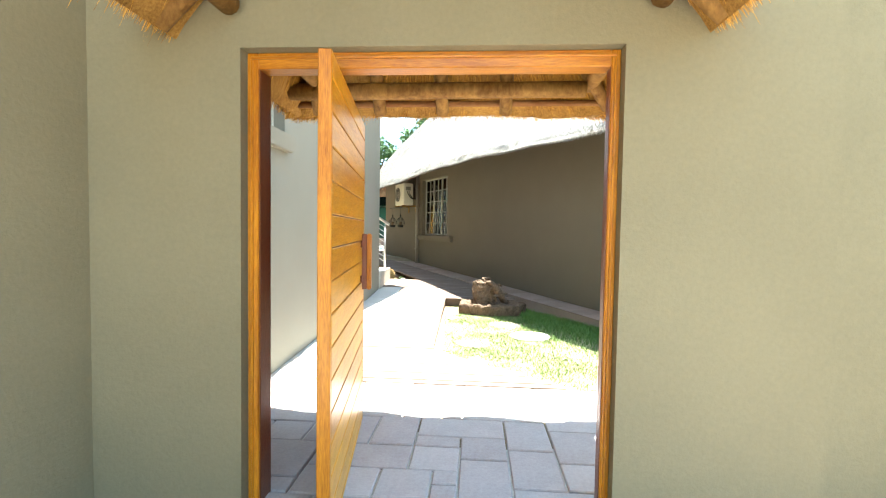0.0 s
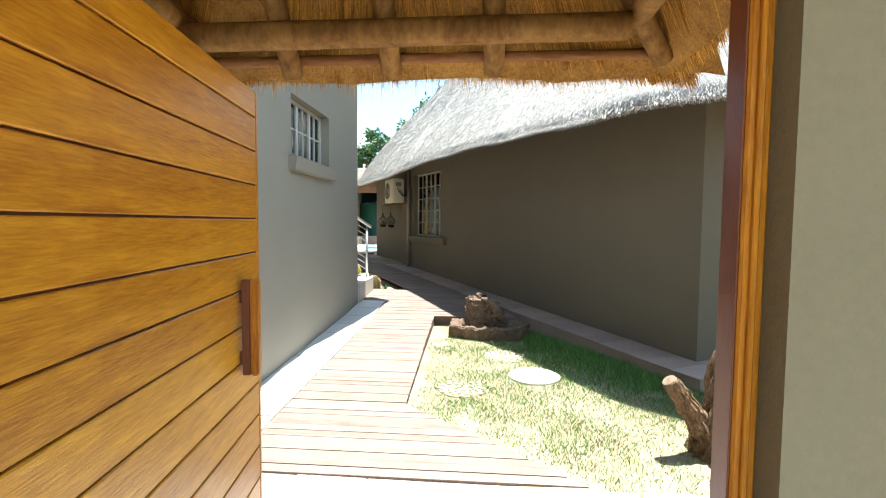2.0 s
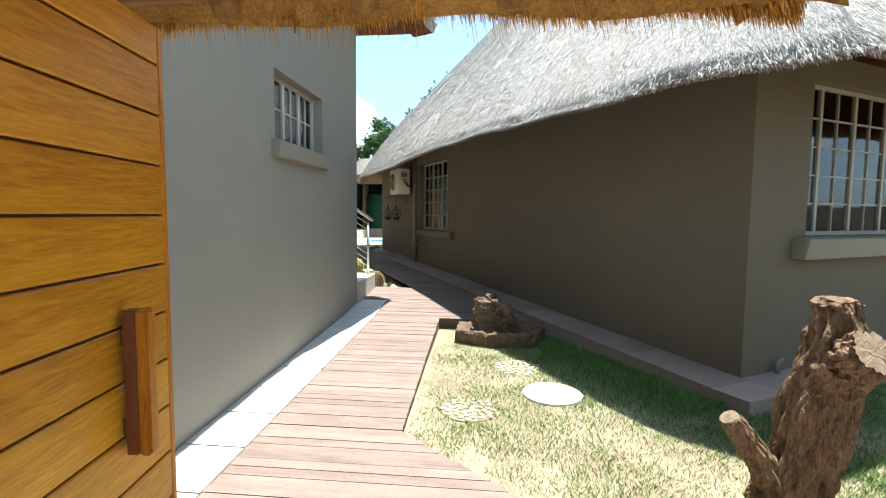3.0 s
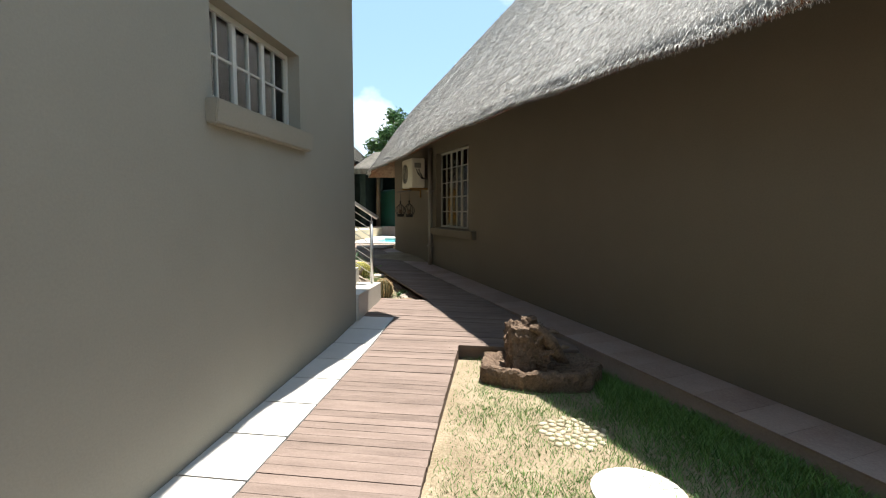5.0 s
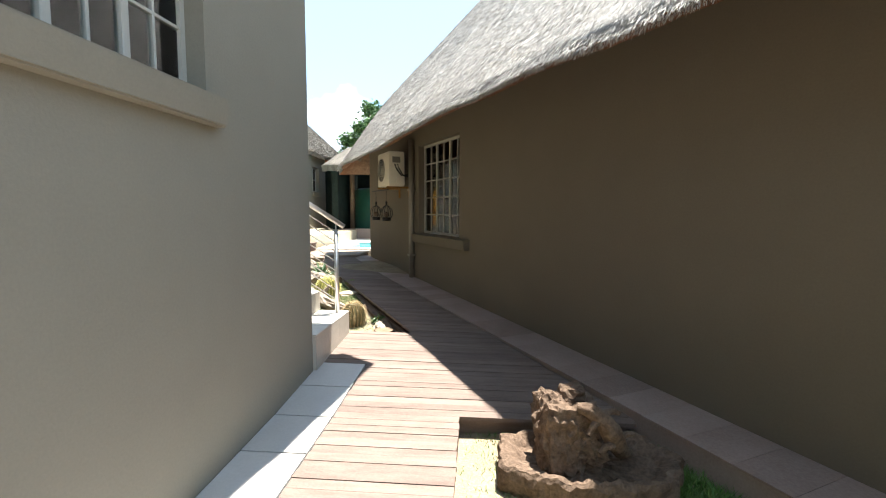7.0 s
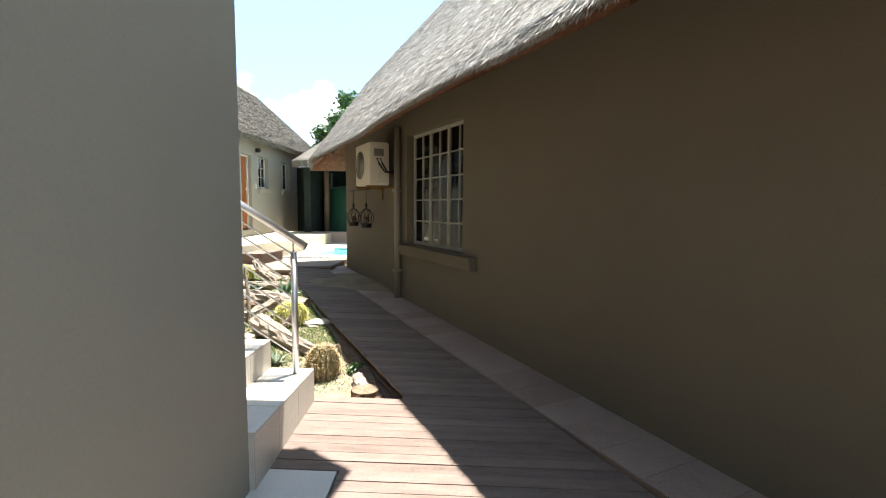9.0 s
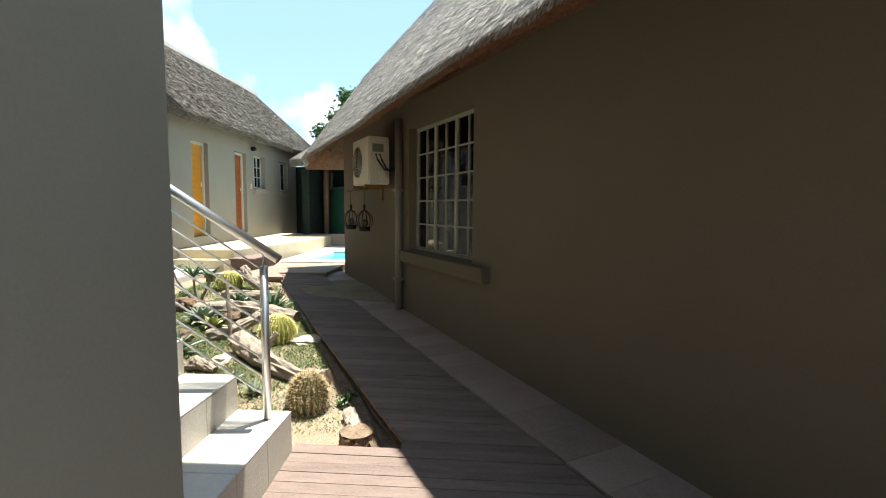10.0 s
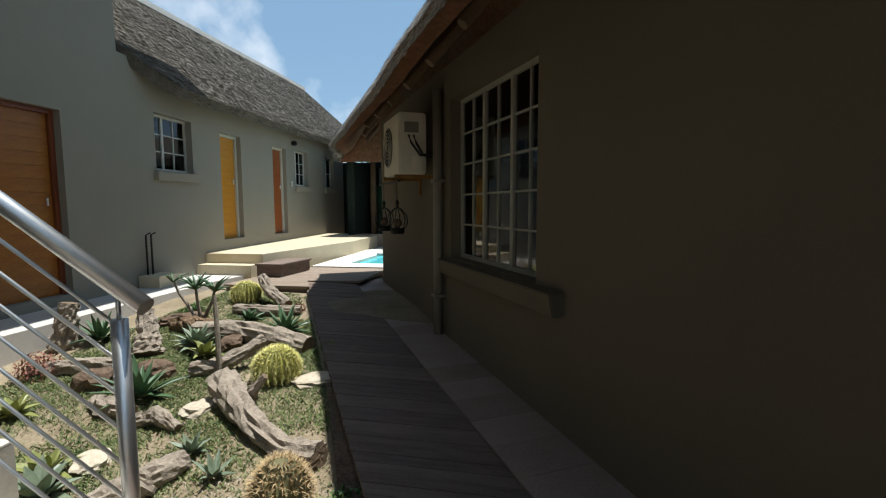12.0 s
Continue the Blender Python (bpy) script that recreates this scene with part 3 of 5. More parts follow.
tube(bm, [(-1.25 + 0.06 * i, 3.385, 2.385 + 0.012 * math.sin(i * 0.9) + 0.006 * math.sin(i * 2.3)) for i in range(39)], [0.0028] * 39, 5)
part("binding_wire", bm, dark_iron, gate_roof, "dark wire that stitches the straw")
for x in (-1.0, 0.75):
    pole("wall_plate", (x, 2.115, 2.52), (x * 1.02, 3.16, 2.5), 0.048, 0.046, gate_roof)
    pole("wall_plate", (x, 0.85, 2.47), (x, 1.92, 2.47), 0.048, 0.046, gate_roof)
for sx, x in ((1, GX0), (-1, GX1)):
    for y in (1.85, 1.4, 0.9):
        pole("rafter", (x + sx * 0.12, y, 2.36), (GC, y, 3.42), 0.04, 0.04, gate_roof)
    for k in (0.22, 0.5, 0.8):
        pole("lath", (x + sx * k, 0.8, 2.40 + 1.12 * (k - 0.1)), (x + sx * k, 1.92, 2.40 + 1.12 * (k - 0.1)), 0.014, 0.014, gate_roof)
pole("ridge_pole", (GC, 0.8, 3.38), (GC, 2.3, 3.38), 0.05, 0.05, gate_roof)

# thatch of the tall house
west_roof = thing("tall_house_roof", "thatch roof high above the plastered wall", "roof", kind="structure")


def west_eave(s, k):
    y = 1.6 * (1 - s) + 9.37 * s
    # Eave largely out of view; its flare is shaped to cast the strip's shadow.
    flare = 0.39 * max(0.0, min(1.0, (y - 6.7) / 2.4)) - 0.34 * blend((y - 9.17) / 0.2, 0, 1)
    return (-1.05 + flare * (1 - k) + 0.01 * math.sin(y * 9) * (1 - k) - 3.1 * k, y - 2.0 * k * s, 4.62 + 2.8 * k)


def west_hip(s, k):
    return ((-0.9 - 3.2 * k) * (1 - s) + (-7.0 + 2.0 * k) * s, 9.34 - 2.0 * k, 4.62 + 2.8 * k)


thatch_layer("long_slope", west_eave, 40, 10, 1, "", west_roof)
thatch_layer("end_slope", west_hip, 30, 10, 1, "", west_roof)

# thatch of the courtyard building
court_roof = thing("court_roof", "grey weathered thatch roof along the courtyard", "roof", COURT, kind="structure")


def court_ridge_z(a):
    return 5.52 + 0.034 * max(0.0, min(8.2, a))


def court_eave(s, k):
    a = -0.53 * (1 - s) + (10.9 - 1.3 * k) * s
    cut = 0.46 * max(0.0, 1 - (a + 0.53) / 0.62) ** 1.4 * (1 - k)
    z0 = 3.47 + 0.019 * max(0.0, min(7.0, a)) + 0.012 * math.sin(s * 40)
    return (a, -0.36 + 2.25 * k + cut, z0 * (1 - k) + court_ridge_z(a) * k + 1.0 * cut)


def court_rear(s, k):
    a = -0.53 * (1 - s) + (10.9 - 1.3 * k) * s
    return (a, 4.8 - 2.91 * k, 3.5 * (1 - k) + court_ridge_z(a) * k)


def court_end(s, k):
    return (10.9 - 1.3 * k, (-0.36 + 2.25 * k) * (1 - s) + (4.8 - 2.91 * k) * s, 3.58 * (1 - k) + 5.78 * k)


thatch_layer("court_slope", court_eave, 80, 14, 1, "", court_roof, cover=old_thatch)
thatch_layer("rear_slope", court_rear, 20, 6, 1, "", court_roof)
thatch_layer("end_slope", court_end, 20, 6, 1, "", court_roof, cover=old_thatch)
straw("court_straw", old_straw, court_roof, 80000, tuft_on(court_eave, 1.0, 0.016, 0.09), "loose weathered straw", 0.004)
straw("court_fringe", old_straw, court_roof, 9000, fringe_on(court_eave, 0.06, 0.015, 0.13), "ragged straw ends", 0.004)
bm = bmesh.new()
box(bm, -0.52, 9.6, 1.80, 1.98, lambda a, n: court_ridge_z(a) - 0.05, lambda a, n: court_ridge_z(a) + 0.045)
part("ridge_cap", bm, concrete, court_roof, "pale mortar ridge cap")
for i in range(13):
    bm = bmesh.new()
    a = 0.1 + 0.72 * i
    tube(bm, [(a, -0.14, 3.46 + 0.018 * a), (a, 0.3, 3.86 + 0.018 * a)], [0.04, 0.04], 8)
    part("rafter", bm, dark_pole, court_roof)

# ---- gate: frame and pivot door ----
def bevel_box(x0, x1, y0, y1, z0, z1, w=0.004, seg=1):
    b = bmesh.new()
    box(b, x0, x1, y0, y1, z0, z1)
    bmesh.ops.bevel(b, geom=b.edges[:], offset=w, segments=seg, affect="EDGES")
    return b


door_frame = thing("door_1", "varnished timber door frame in the gate wall", "door frame", kind="structure")
JL, JR, JT = -0.97, 0.63, 2.305
part("jamb", bevel_box(JL, JL + 0.05, 2.015, 2.11, 0.25, JT), frame_wood, door_frame)
part("jamb", bevel_box(JR - 0.038, JR, 2.015, 2.07, 0.25, JT), frame_wood, door_frame)
part("head", bevel_box(JL + 0.05, JR - 0.038, 2.015, 2.11, JT - 0.07, JT), frame_wood_flat, door_frame)
part("lining", bevel_box(JL + 0.0505, JL + 0.056, 2.022, 2.13, 0.25, JT - 0.071, 0.002), red_wood, door_frame, "dark red inner lining")
part("lining", bevel_box(JR - 0.042, JR - 0.0385, 2.02, 2.073, 0.25, JT - 0.071, 0.001), red_wood, door_frame, "dark red inner lining")
part("bead", bevel_box(JL + 0.02, JR - 0.02, 2.006, 2.016, JT - 0.03, JT - 0.018, 0.002), frame_wood_flat, door_frame)
part("bead", bevel_box(JL + 0.018, JL + 0.028, 2.006, 2.016, 0.25, JT - 0.03, 0.002), frame_wood, door_frame)
part("bead", bevel_box(JR - 0.026, JR - 0.016, 2.006, 2.016, 0.25, JT - 0.03, 0.002), frame_wood, door_frame)

gate_door = thing("pivot_door", "wide open varnished pivot door of horizontal planks", "door", pose(-0.570, 2.03, 0, 0, 0, 8.07))
part("core", bevel_box(-0.02, 0.012, -0.29, 0.965, 0.29, 2.205), red_wood, gate_door, "dark core behind the planks")
part("edge_stile", bevel_box(-0.026, 0.026, -0.312, -0.288, 0.285, 2.21), frame_wood, gate_door, "smooth orange edge stile")
part("edge_stile", bevel_box(-0.026, 0.026, 0.963, 0.985, 0.285, 2.21), frame_wood, gate_door)
JOINTS = [0.288] + [0.318 + 0.128 * i for i in range(15)] + [2.208]
plank_meshes = {}
for z0, z1 in zip(JOINTS, JOINTS[1:]):
    h = round(z1 - z0, 3)
    if h not in plank_meshes:
        plank_meshes[h] = mesh_of("plank", bevel_box(0, 0.014, -0.286, 0.961, 0.003, h - 0.003, 0.003), door_wood)
    piece("plank", plank_meshes[h], gate_door, Matrix.Translation((0.0121, 0, z0)))
handle = part("handle", bevel_box(0.064, 0.092, 0.755, 0.795, 1.175, 1.515, 0.006, 2), frame_wood, gate_door, "orange and dark red timber pull handle")
part("handle_back", bevel_box(0.036, 0.0645, 0.757, 0.793, 1.177, 1.513, 0.003), red_wood, handle)
for z in (1.24, 1.45):
    part("spacer", bevel_box(0.024, 0.037, 0.765, 0.785, z - 0.02, z + 0.02, 0.003), red_wood, handle)


# ---- paving of the entrance ----
paving = tagged(new("paving"), "grey and mauve natural stone paving in random sizes", "paving", "", "structure")
bm = bmesh.new()
box(bm, -1.66, 1.6, -5.8, 3.75, 0.15, 0.272)
part("mortar_bed", bm, concrete, paving, "sandy mortar joints")
cell, cols, rows_ = 0.135, 25, 41
taken = [[False] * cols for _ in range(rows_)]
shapes = [(3, 3), (4, 2), (3, 2), (2, 3), (2, 2), (4, 3), (2, 1), (1, 2), (1, 1)]
flag_meshes = {}
rng = random.Random(4)
for r in range(rows_):
    for c in range(cols):
        if taken[r][c]:
            continue
        options = [s for s in shapes if c + s[0] <= cols and r + s[1] <= rows_ and not any(taken[r + j][c + i] for i in range(s[0]) for j in range(s[1]))]
        big = [s for s in options if s[0] * s[1] >= 4]
        w, h = rng.choice(big if big and rng.random() < 0.8 else options)
        for i in range(w):
            for j in range(h):
                taken[r + j][c + i] = True
        if (w, h) not in flag_meshes:
            b = bmesh.new()
            box(b, 0.005, w * cell - 0.005, 0.005, h * cell - 0.005, 0.0, 0.022)
            bmesh.ops.bevel(b, geom=[e for e in b.edges if min(v.co.z for v in e.verts) > 0.01], offset=0.006, segments=1, affect="EDGES")
            flag_meshes[(w, h)] = mesh_of("flagstone", b, stone_tile)
        piece("flagstone", flag_meshes[(w, h)], paving, pose(-1.78 + c * cell, 3.74 - (r + h) * cell, 0.266 + rng.uniform(-0.003, 0.003), rng.uniform(-0.4, 0.4), rng.uniform(-0.4, 0.4), 0))

# ---- boardwalk ----
boardwalk = tagged(new("boardwalk"), "brown timber deck of narrow cross boards", "deck", "", "structure")


def n_line_x(n, y):
    """x at y of the line that runs n metres off the long wall."""
    a = HOUSE @ Vector((0, n, 0))
    d = HOUSE.to_3x3() @ Vector((1, 0, 0))
    return a.x + d.x * (y - a.y) / d.y


def deck_sides(y):
    left = -1.27 if y < 8.51 else (-1.655 if y < 9.33 else n_line_x(1.17, y))
    if y < 4.74:
        right = -0.37 + (4.74 - y) * 1.19
    elif y < 7.72:
        right = -0.37 - 0.02 * (y - 4.74)
    else:
        right = n_line_x(0.452, y)
    return left, right


pitch, y = 0.083, 3.76
while y < 14.4:
    y0, y1 = y, y + pitch - 0.004
    l0, r0 = deck_sides(y0 + 0.002)
    l1, r1 = deck_sides(y1 - 0.002)
    if (l0 < -1.5) != (l1 < -1.5) and y < 9.4:
        l0 = l1
    if abs(r0 - r1) > 0.4:
        r0 = r1
    jig = rng.uniform(-0.0025, 0.0025)
    bm = bmesh.new()
    prism(bm, [(l0 + rng.uniform(-0.006, 0.006), y0), (r0 + rng.uniform(-0.006, 0.006), y0), (r1, y1), (l1, y1)], lambda a, b: deck_z(a, b) - 0.026 + jig, lambda a, b: deck_z(a, b) + jig)
    part("board", bm, deck_wood, boardwalk)
    y += pitch
bm = bmesh.new()
for a, b in (((-0.40, 4.76), (-0.45, 7.70)), ((-0.45, 7.74), (0.70, 7.74)), ((-1.03, 9.35), (-1.62, 9.35)), ((0.75, 3.78), (-0.36, 4.72))):
    va, vb = Vector((*a, 0)), Vector((*b, 0))
    side = (vb - va).normalized().cross(Vector((0, 0, 1))) * 0.018
    pts = [va + side, vb + side, vb - side, va - side]
    prism(bm, [(p.x, p.y) for p in pts], lambda x, y: deck_z(x, y) - 0.16, lambda x, y: deck_z(x, y) - 0.028)
part("fascia", bm, deck_wood, boardwalk, "dark deck edge board")
bm = bmesh.new()
prism(bm, [(n_line_x(1.15, yy), yy) for yy in (9.4, 14.3)] + [(n_line_x(1.12, yy), yy) for yy in (14.3, 9.4)], lambda x, y: deck_z(x, y) - 0.26, lambda x, y: deck_z(x, y) - 0.10)
part("fascia", bm, deck_wood, boardwalk)
# One dark rock-coloured sheet below the boards stands in for shade in the gaps.
bm = bmesh.new()
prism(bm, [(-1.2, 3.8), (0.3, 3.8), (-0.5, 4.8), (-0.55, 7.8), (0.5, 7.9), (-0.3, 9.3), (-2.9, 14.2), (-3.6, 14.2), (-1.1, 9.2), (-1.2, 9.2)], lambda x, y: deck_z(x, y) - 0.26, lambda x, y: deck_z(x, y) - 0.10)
part("gap_shade_sheet", bm, rock_mat, boardwalk, "dark sheet that puts shade into the board gaps")

# pale tile strip along the tall wall
strip = tagged(new("tile_strip"), "pale sandstone tile strip along the wall foot", "paving", "", "structure")
bm = bmesh.new()
box(bm, -1.68, -1.285, 2.2, 8.5, 0.15, lambda x, y: deck_z(x, y) - 0.055)
part("bedding", bm, rock_mat, strip)
y = 2.2
while y < 8.4:
    bm = bmesh.new()
    y1 = min(y + 0.445, 8.498)
    box(bm, -1.676, -1.283, y + 0.009, y1, lambda a, b: deck_z(a, b) - 0.07, lambda a, b: deck_z(a, b) - 0.002)
    part("tile", bm, pale_tile, strip)
    y += 0.449

# plinth of the thatched house
plinth = tagged(new("plinth"), "grey and reddish tile ledge round the house", "plinth", "", "structure")
plinth.matrix_basis = HOUSE
bm = bmesh.new()
box(bm, -0.36, HOUSE_LONG + 0.3, -0.0, 0.435, 0.15, lambda u, n: plinth_z(u) - 0.012)
part("kerb", bm, kerb_red, plinth)
bm = bmesh.new()
box(bm, -0.36, -0.0, -7.0, -0.001, 0.15, 0.383)
part("kerb", bm, kerb_red, plinth)
u = -0.37
while u < HOUSE_LONG + 0.2:
    bm = bmesh.new()
    box(bm, u + 0.0015, u + 0.2985, 0.002, 0.446, lambda a, b: plinth_z(a) - 0.011, lambda a, b: plinth_z(a) + 0.001)
    part("tile", bm, ledge_tile, plinth)
    u += 0.3
n = -0.3
while n > -7:
    bm = bmesh.new()
    box(bm, -0.37, -0.004, n + 0.003, n + 0.297, 0.384, 0.396)
    part("tile", bm, ledge_tile, plinth)
    n -= 0.3


# ---- windows ----
def window(name, label, m, w, h, cols, rows, heavy=(), bars=0, depth=0.035, paint=None):
    """A steel casement in an opening w by h; local x along the wall, y into the room, z up from the sill."""
    win = tagged(new(name), label, "window", "", "structure")
    win.matrix_basis = m
    b = bmesh.new()
    t = 0.035
    paint = paint or window_white
    for x0, x1, z0, z1 in ((0, t, 0, h), (w - t, w, 0, h), (t, w - t, 0, t), (t, w - t, h - t, h)):
        box(b, x0, x1, 0, depth, z0, z1)
    part("window_frame", b, paint, win)
    cw, ch = (w - 2 * t) / cols, (h - 2 * t) / rows
    slim = mesh_of("glazing_bar", bevel_box(-0.008, 0.008, 0.004, depth - 0.006, t, h - t, 0.002), paint)
    thick = mesh_of("mullion", bevel_box(-0.021, 0.021, -0.004, depth + 0.002, t, h - t, 0.003), paint)
    flat = mesh_of("transom", bevel_box(t, w - t, 0.006, depth - 0.008, -0.008, 0.008, 0.002), paint)
    for i in range(1, cols):
        piece("mullion" if i in heavy else "glazing_bar", thick if i in heavy else slim, win, Matrix.Translation((t + i * cw, 0, 0)))
    for j in range(1, rows):
        piece("transom", flat, win, Matrix.Translation((0, 0, t + j * ch)))
    b = bmesh.new()
    box(b, 0.006, cw - 0.006, 0.016, 0.02, 0.006, ch - 0.006)
    pane = mesh_of("pane", b, glass)
    for i in range(cols):
        for j in range(rows):
            p = piece("pane", pane, win, Matrix.Translation((t + i * cw, 0, t + j * ch)) @ pose(0, 0, 0, rng.uniform(-0.25, 0.25), 0, rng.uniform(-0.25, 0.25)))
            p.visible_shadow = False
    for k in range(bars):
        b = bmesh.new()
        x = (k + 0.5) * w / bars
        tube(b, [(x, depth + 0.05, 0.01), (x, depth + 0.05, h - 0.01)], [0.007, 0.007], 6)
        part("burglar_bar", b, paint, win)
    return win


def sill(m, x0, x1, z0, z1, out, mat=None):
    b = bmesh.new()
    box(b, x0, x1, -out, 0.1, z0, lambda x, y: z1 + 0.12 * (y + out) * 0.4)
    for v in b.verts:
        if v.co.z < (z0 + z1) / 2 and v.co.y < 0:
            v.co.y = -out * 0.75
    bmesh.ops.bevel(b, geom=b.edges[:], offset=0.008, segments=2, affect="EDGES")
    return tagged(part("window_sill", b, mat or plaster, None, "sloping plastered window sill", m), "", "sill", "", "structure")


for k, (y0, y1) in enumerate(((2.95, 4.12), (5.78, 6.95))):
    window("window_%d" % (k + 1), "small grey steel casement window high in the wall", WEST @ Matrix.Translation((y0, 0.1, 2.39)), y1 - y0, 0.59, 6, 2, (2, 4))
    sill(WEST, y0 - 0.07, y1 + 0.08, 2.22, 2.36, 0.085)
SIDE = HOUSE @ Matrix(((-1, 0, 0, 0), (0, -1, 0, 0), (0, 0, 1, 0), (0, 0, 0, 1)))
window("window_3", "cream steel window with burglar bars in the long wall", SIDE @ Matrix.Translation((-7.48, 0.1, 1.40)), 1.53, 1.43, 6, 5, (2, 4), 8, paint=window_cream)
sill(SIDE, -7.58, -5.64, 1.25, 1.385, 0.1, shaded_house_plaster)
FRONT_OUT = HOUSE @ Matrix(((0, 1, 0, 0), (-1, 0, 0, 0), (0, 0, 1, 0), (0, 0, 0, 1)))
window("window_4", "cream steel window with burglar bars in the front wall", FRONT_OUT @ Matrix.Translation((0.76, 0.1, 1.57)), 2.28, 1.35, 8, 5, (1, 3, 5, 7), 11, paint=window_cream)
# Sill keeps the lighter plaster, putting the sun on it into its colour.
sill(FRONT_OUT, 0.58, 3.2, 1.37, 1.55, 0.14)
k = 5
for a0, a1, z0, z1, c, r in ((0.02, 0.8, 2.38, 3.15, 3, 3), (4.45, 5.21, 2.36, 3.17, 3, 3), (6.33, 7.08, 2.37, 3.19, 2, 2)):
    window("window_%d" % k, "white steel courtyard window", COURT @ Matrix.Translation((a0, 0.1, z0)), a1 - a0, z1 - z0, c, r, (1,))
    sill(COURT, a0 - 0.05, a1 + 0.1, z0 - 0.14, z0 - 0.01, 0.07)
    k += 1
k = 2
for a0, a1, z0, z1, mat, lab in ((-2.35, -1.36, 0.95, 2.9, amber_wood, "closed orange varnished plank door"), (1.53, 2.17, 1.33, 3.12, orange_wood, "closed golden varnished plank door"), (3.38, 4.0, 1.31, 3.13, orange_red, "closed reddish varnished plank door")):
    d = thing("door_%d" % k, lab, "door", COURT, kind="structure")
    part("door_frame", bevel_box(a0, a0 + 0.05, 0.08, 0.16, z0, z1), window_white if k > 2 else red_wood, d)
    part("door_frame", bevel_box(a1 - 0.05, a1, 0.08, 0.16, z0, z1), window_white if k > 2 else red_wood, d)
    part("door_head", bevel_box(a0 + 0.05, a1 - 0.05, 0.08, 0.16, z1 - 0.05, z1), window_white if k > 2 else red_wood, d)
    count = 14
    ph = (z1 - 0.05 - z0) / count
    pm = mesh_of("plank", bevel_box(a0 + 0.051, a1 - 0.051, 0.115, 0.145, 0.0, ph, 0.003), mat)
    for i in range(count):
        piece("plank", pm, d, Matrix.Translation((0, 0, z0 + i * ph)))
    b = bmesh.new()
    tube(b, [(a1 - 0.13, 0.09, z0 + 0.95), (a1 - 0.13, 0.09, z0 + 1.03)], [0.012, 0.012], 8)
    part("door_handle", b, steel, d)
    k += 1

# ---- courtyard floor, terrace, deck, pool ----
bm = bmesh.new()
prism(bm, [(-4.8, 10.2), (-4.93, 13.9), (-4.85, 14.45), (-5.95, 14.45), (-5.95, 10.2)], 0.3, 0.85)
structure("pavement_court", bm, pale_tile, "pale paving slab along the courtyard wall", "pavement", FAR)
bm = bmesh.new()
prism(bm, [(-4.74, 14.45), (-4.74, 14.78), (-5.9, 14.78), (-5.9, 14.45)], 0.6, 1.0)
terrace = thing("terrace", "cream tiled terrace with two steps", "terrace", FAR, kind="structure")
part("step", bm, cream_tile, terrace)
bm = bmesh.new()
prism(bm, [(-4.69, 14.7), (-4.25, 17.4), (-4.35, 20.0), (-6.2, 20.0), (-5.95, 14.7)], 0.6, 1.15)
part("platform", bm, cream_tile, terrace)
court_deck = thing("court_deck", "weathered brown timber deck by the pool", "deck", FAR, kind="structure")
def court_deck_right(y):
    """The deck stops at the boardwalk's side, and runs on across its end."""
    return -3.28 - (y - 13.4) * 0.56 if y < 14.12 else -2.9


for i in range(20):
    f0, f1 = i / 20, (i + 0.94) / 20
    a, b2 = Vector((-4.6, 13.6)), Vector((-4.45, 15.4))
    q = [a.lerp(b2, f0), a.lerp(b2, f1)]
    right = [court_deck_right(p.y) for p in q]
    bm = bmesh.new()
    prism(bm, [(q[0].x, q[0].y), (right[0], q[0].y), (right[1], q[1].y), (q[1].x, q[1].y)], 0.83, 0.865)
    part("board", bm, deck_grey, court_deck)
bm = bmesh.new()
prism(bm, [(-4.58, 13.62), (-3.45, 13.62), (-3.72, 14.1), (-3.0, 14.15), (-2.95, 15.28), (-4.44, 15.38)], 0.5, 0.826)
part("base", bm, deck_wood, court_deck)
box_step = thing("box_step", "dark brown timber box step on the deck", "step", FAR)
for i in range(4):
    bm = bmesh.new()
    e0, e1 = i * 0.105, i * 0.105 + 0.1
    prism(bm, [(-4.55 + e0, 14.25), (-4.55 + e1, 14.25), (-4.47 + e1, 15.05), (-4.47 + e0, 15.05)], 1.03, 1.055)
    part("board", bm, deck_wood, box_step)
bm = bmesh.new()
prism(bm, [(-4.53, 14.27), (-4.15, 14.27), (-4.08, 15.03), (-4.46, 15.03)], 0.876, 1.029)
part("side", bm, deck_wood, box_step)
bm = bmesh.new()
prism(bm, [(-4.25, 15.42), (0.5, 15.42), (0.5, 15.9), (-3.75, 15.9), (-3.7, 17.3), (-4.1, 18.4), (-4.3, 18.4)], 0.5, 0.88)
structure("pavement_pool", bm, pool_tile, "pale pool surround paving", "pavement", FAR)
bm = bmesh.new()
prism(bm, [(-3.76, 15.88), (0.5, 15.88), (0.5, 17.6), (-3.9, 17.6)], 0.5, 0.83)
structure("water", bm, pool_water, "turquoise swimming pool water", "water", FAR)
bm = bmesh.new()
prism(bm, [(-4.2, 17.6), (1.5, 17.6), (1.5, 19.2), (-4.3, 19.2)], 0.5, 0.879)
structure("pavement_far", bm, pale_tile, "pale paving beyond the pool", "pavement", FAR)
bm = bmesh.new()
box(bm, -4.9, 1.5, 19.25, 19.45, 0.5, 1.18)
low_wall = structure("wall_low", bm, kerb_red, "low tiled wall behind the pool", "wall", FAR)
wall("wall_far", "wall behind the water tank, coloured near black as shelter shade", -7.5, 4.0, 0.4, 3.2, 21.9, 22.1, [], FAR, painted_shelter_shade)
wall("wall_far_upper", "added panel up to the shelter roof, coloured near black as shade", -4.9, 2.2, 3.201, 3.85, 21.9, 22.1, [], FAR, painted_shelter_shade)
bm = bmesh.new()
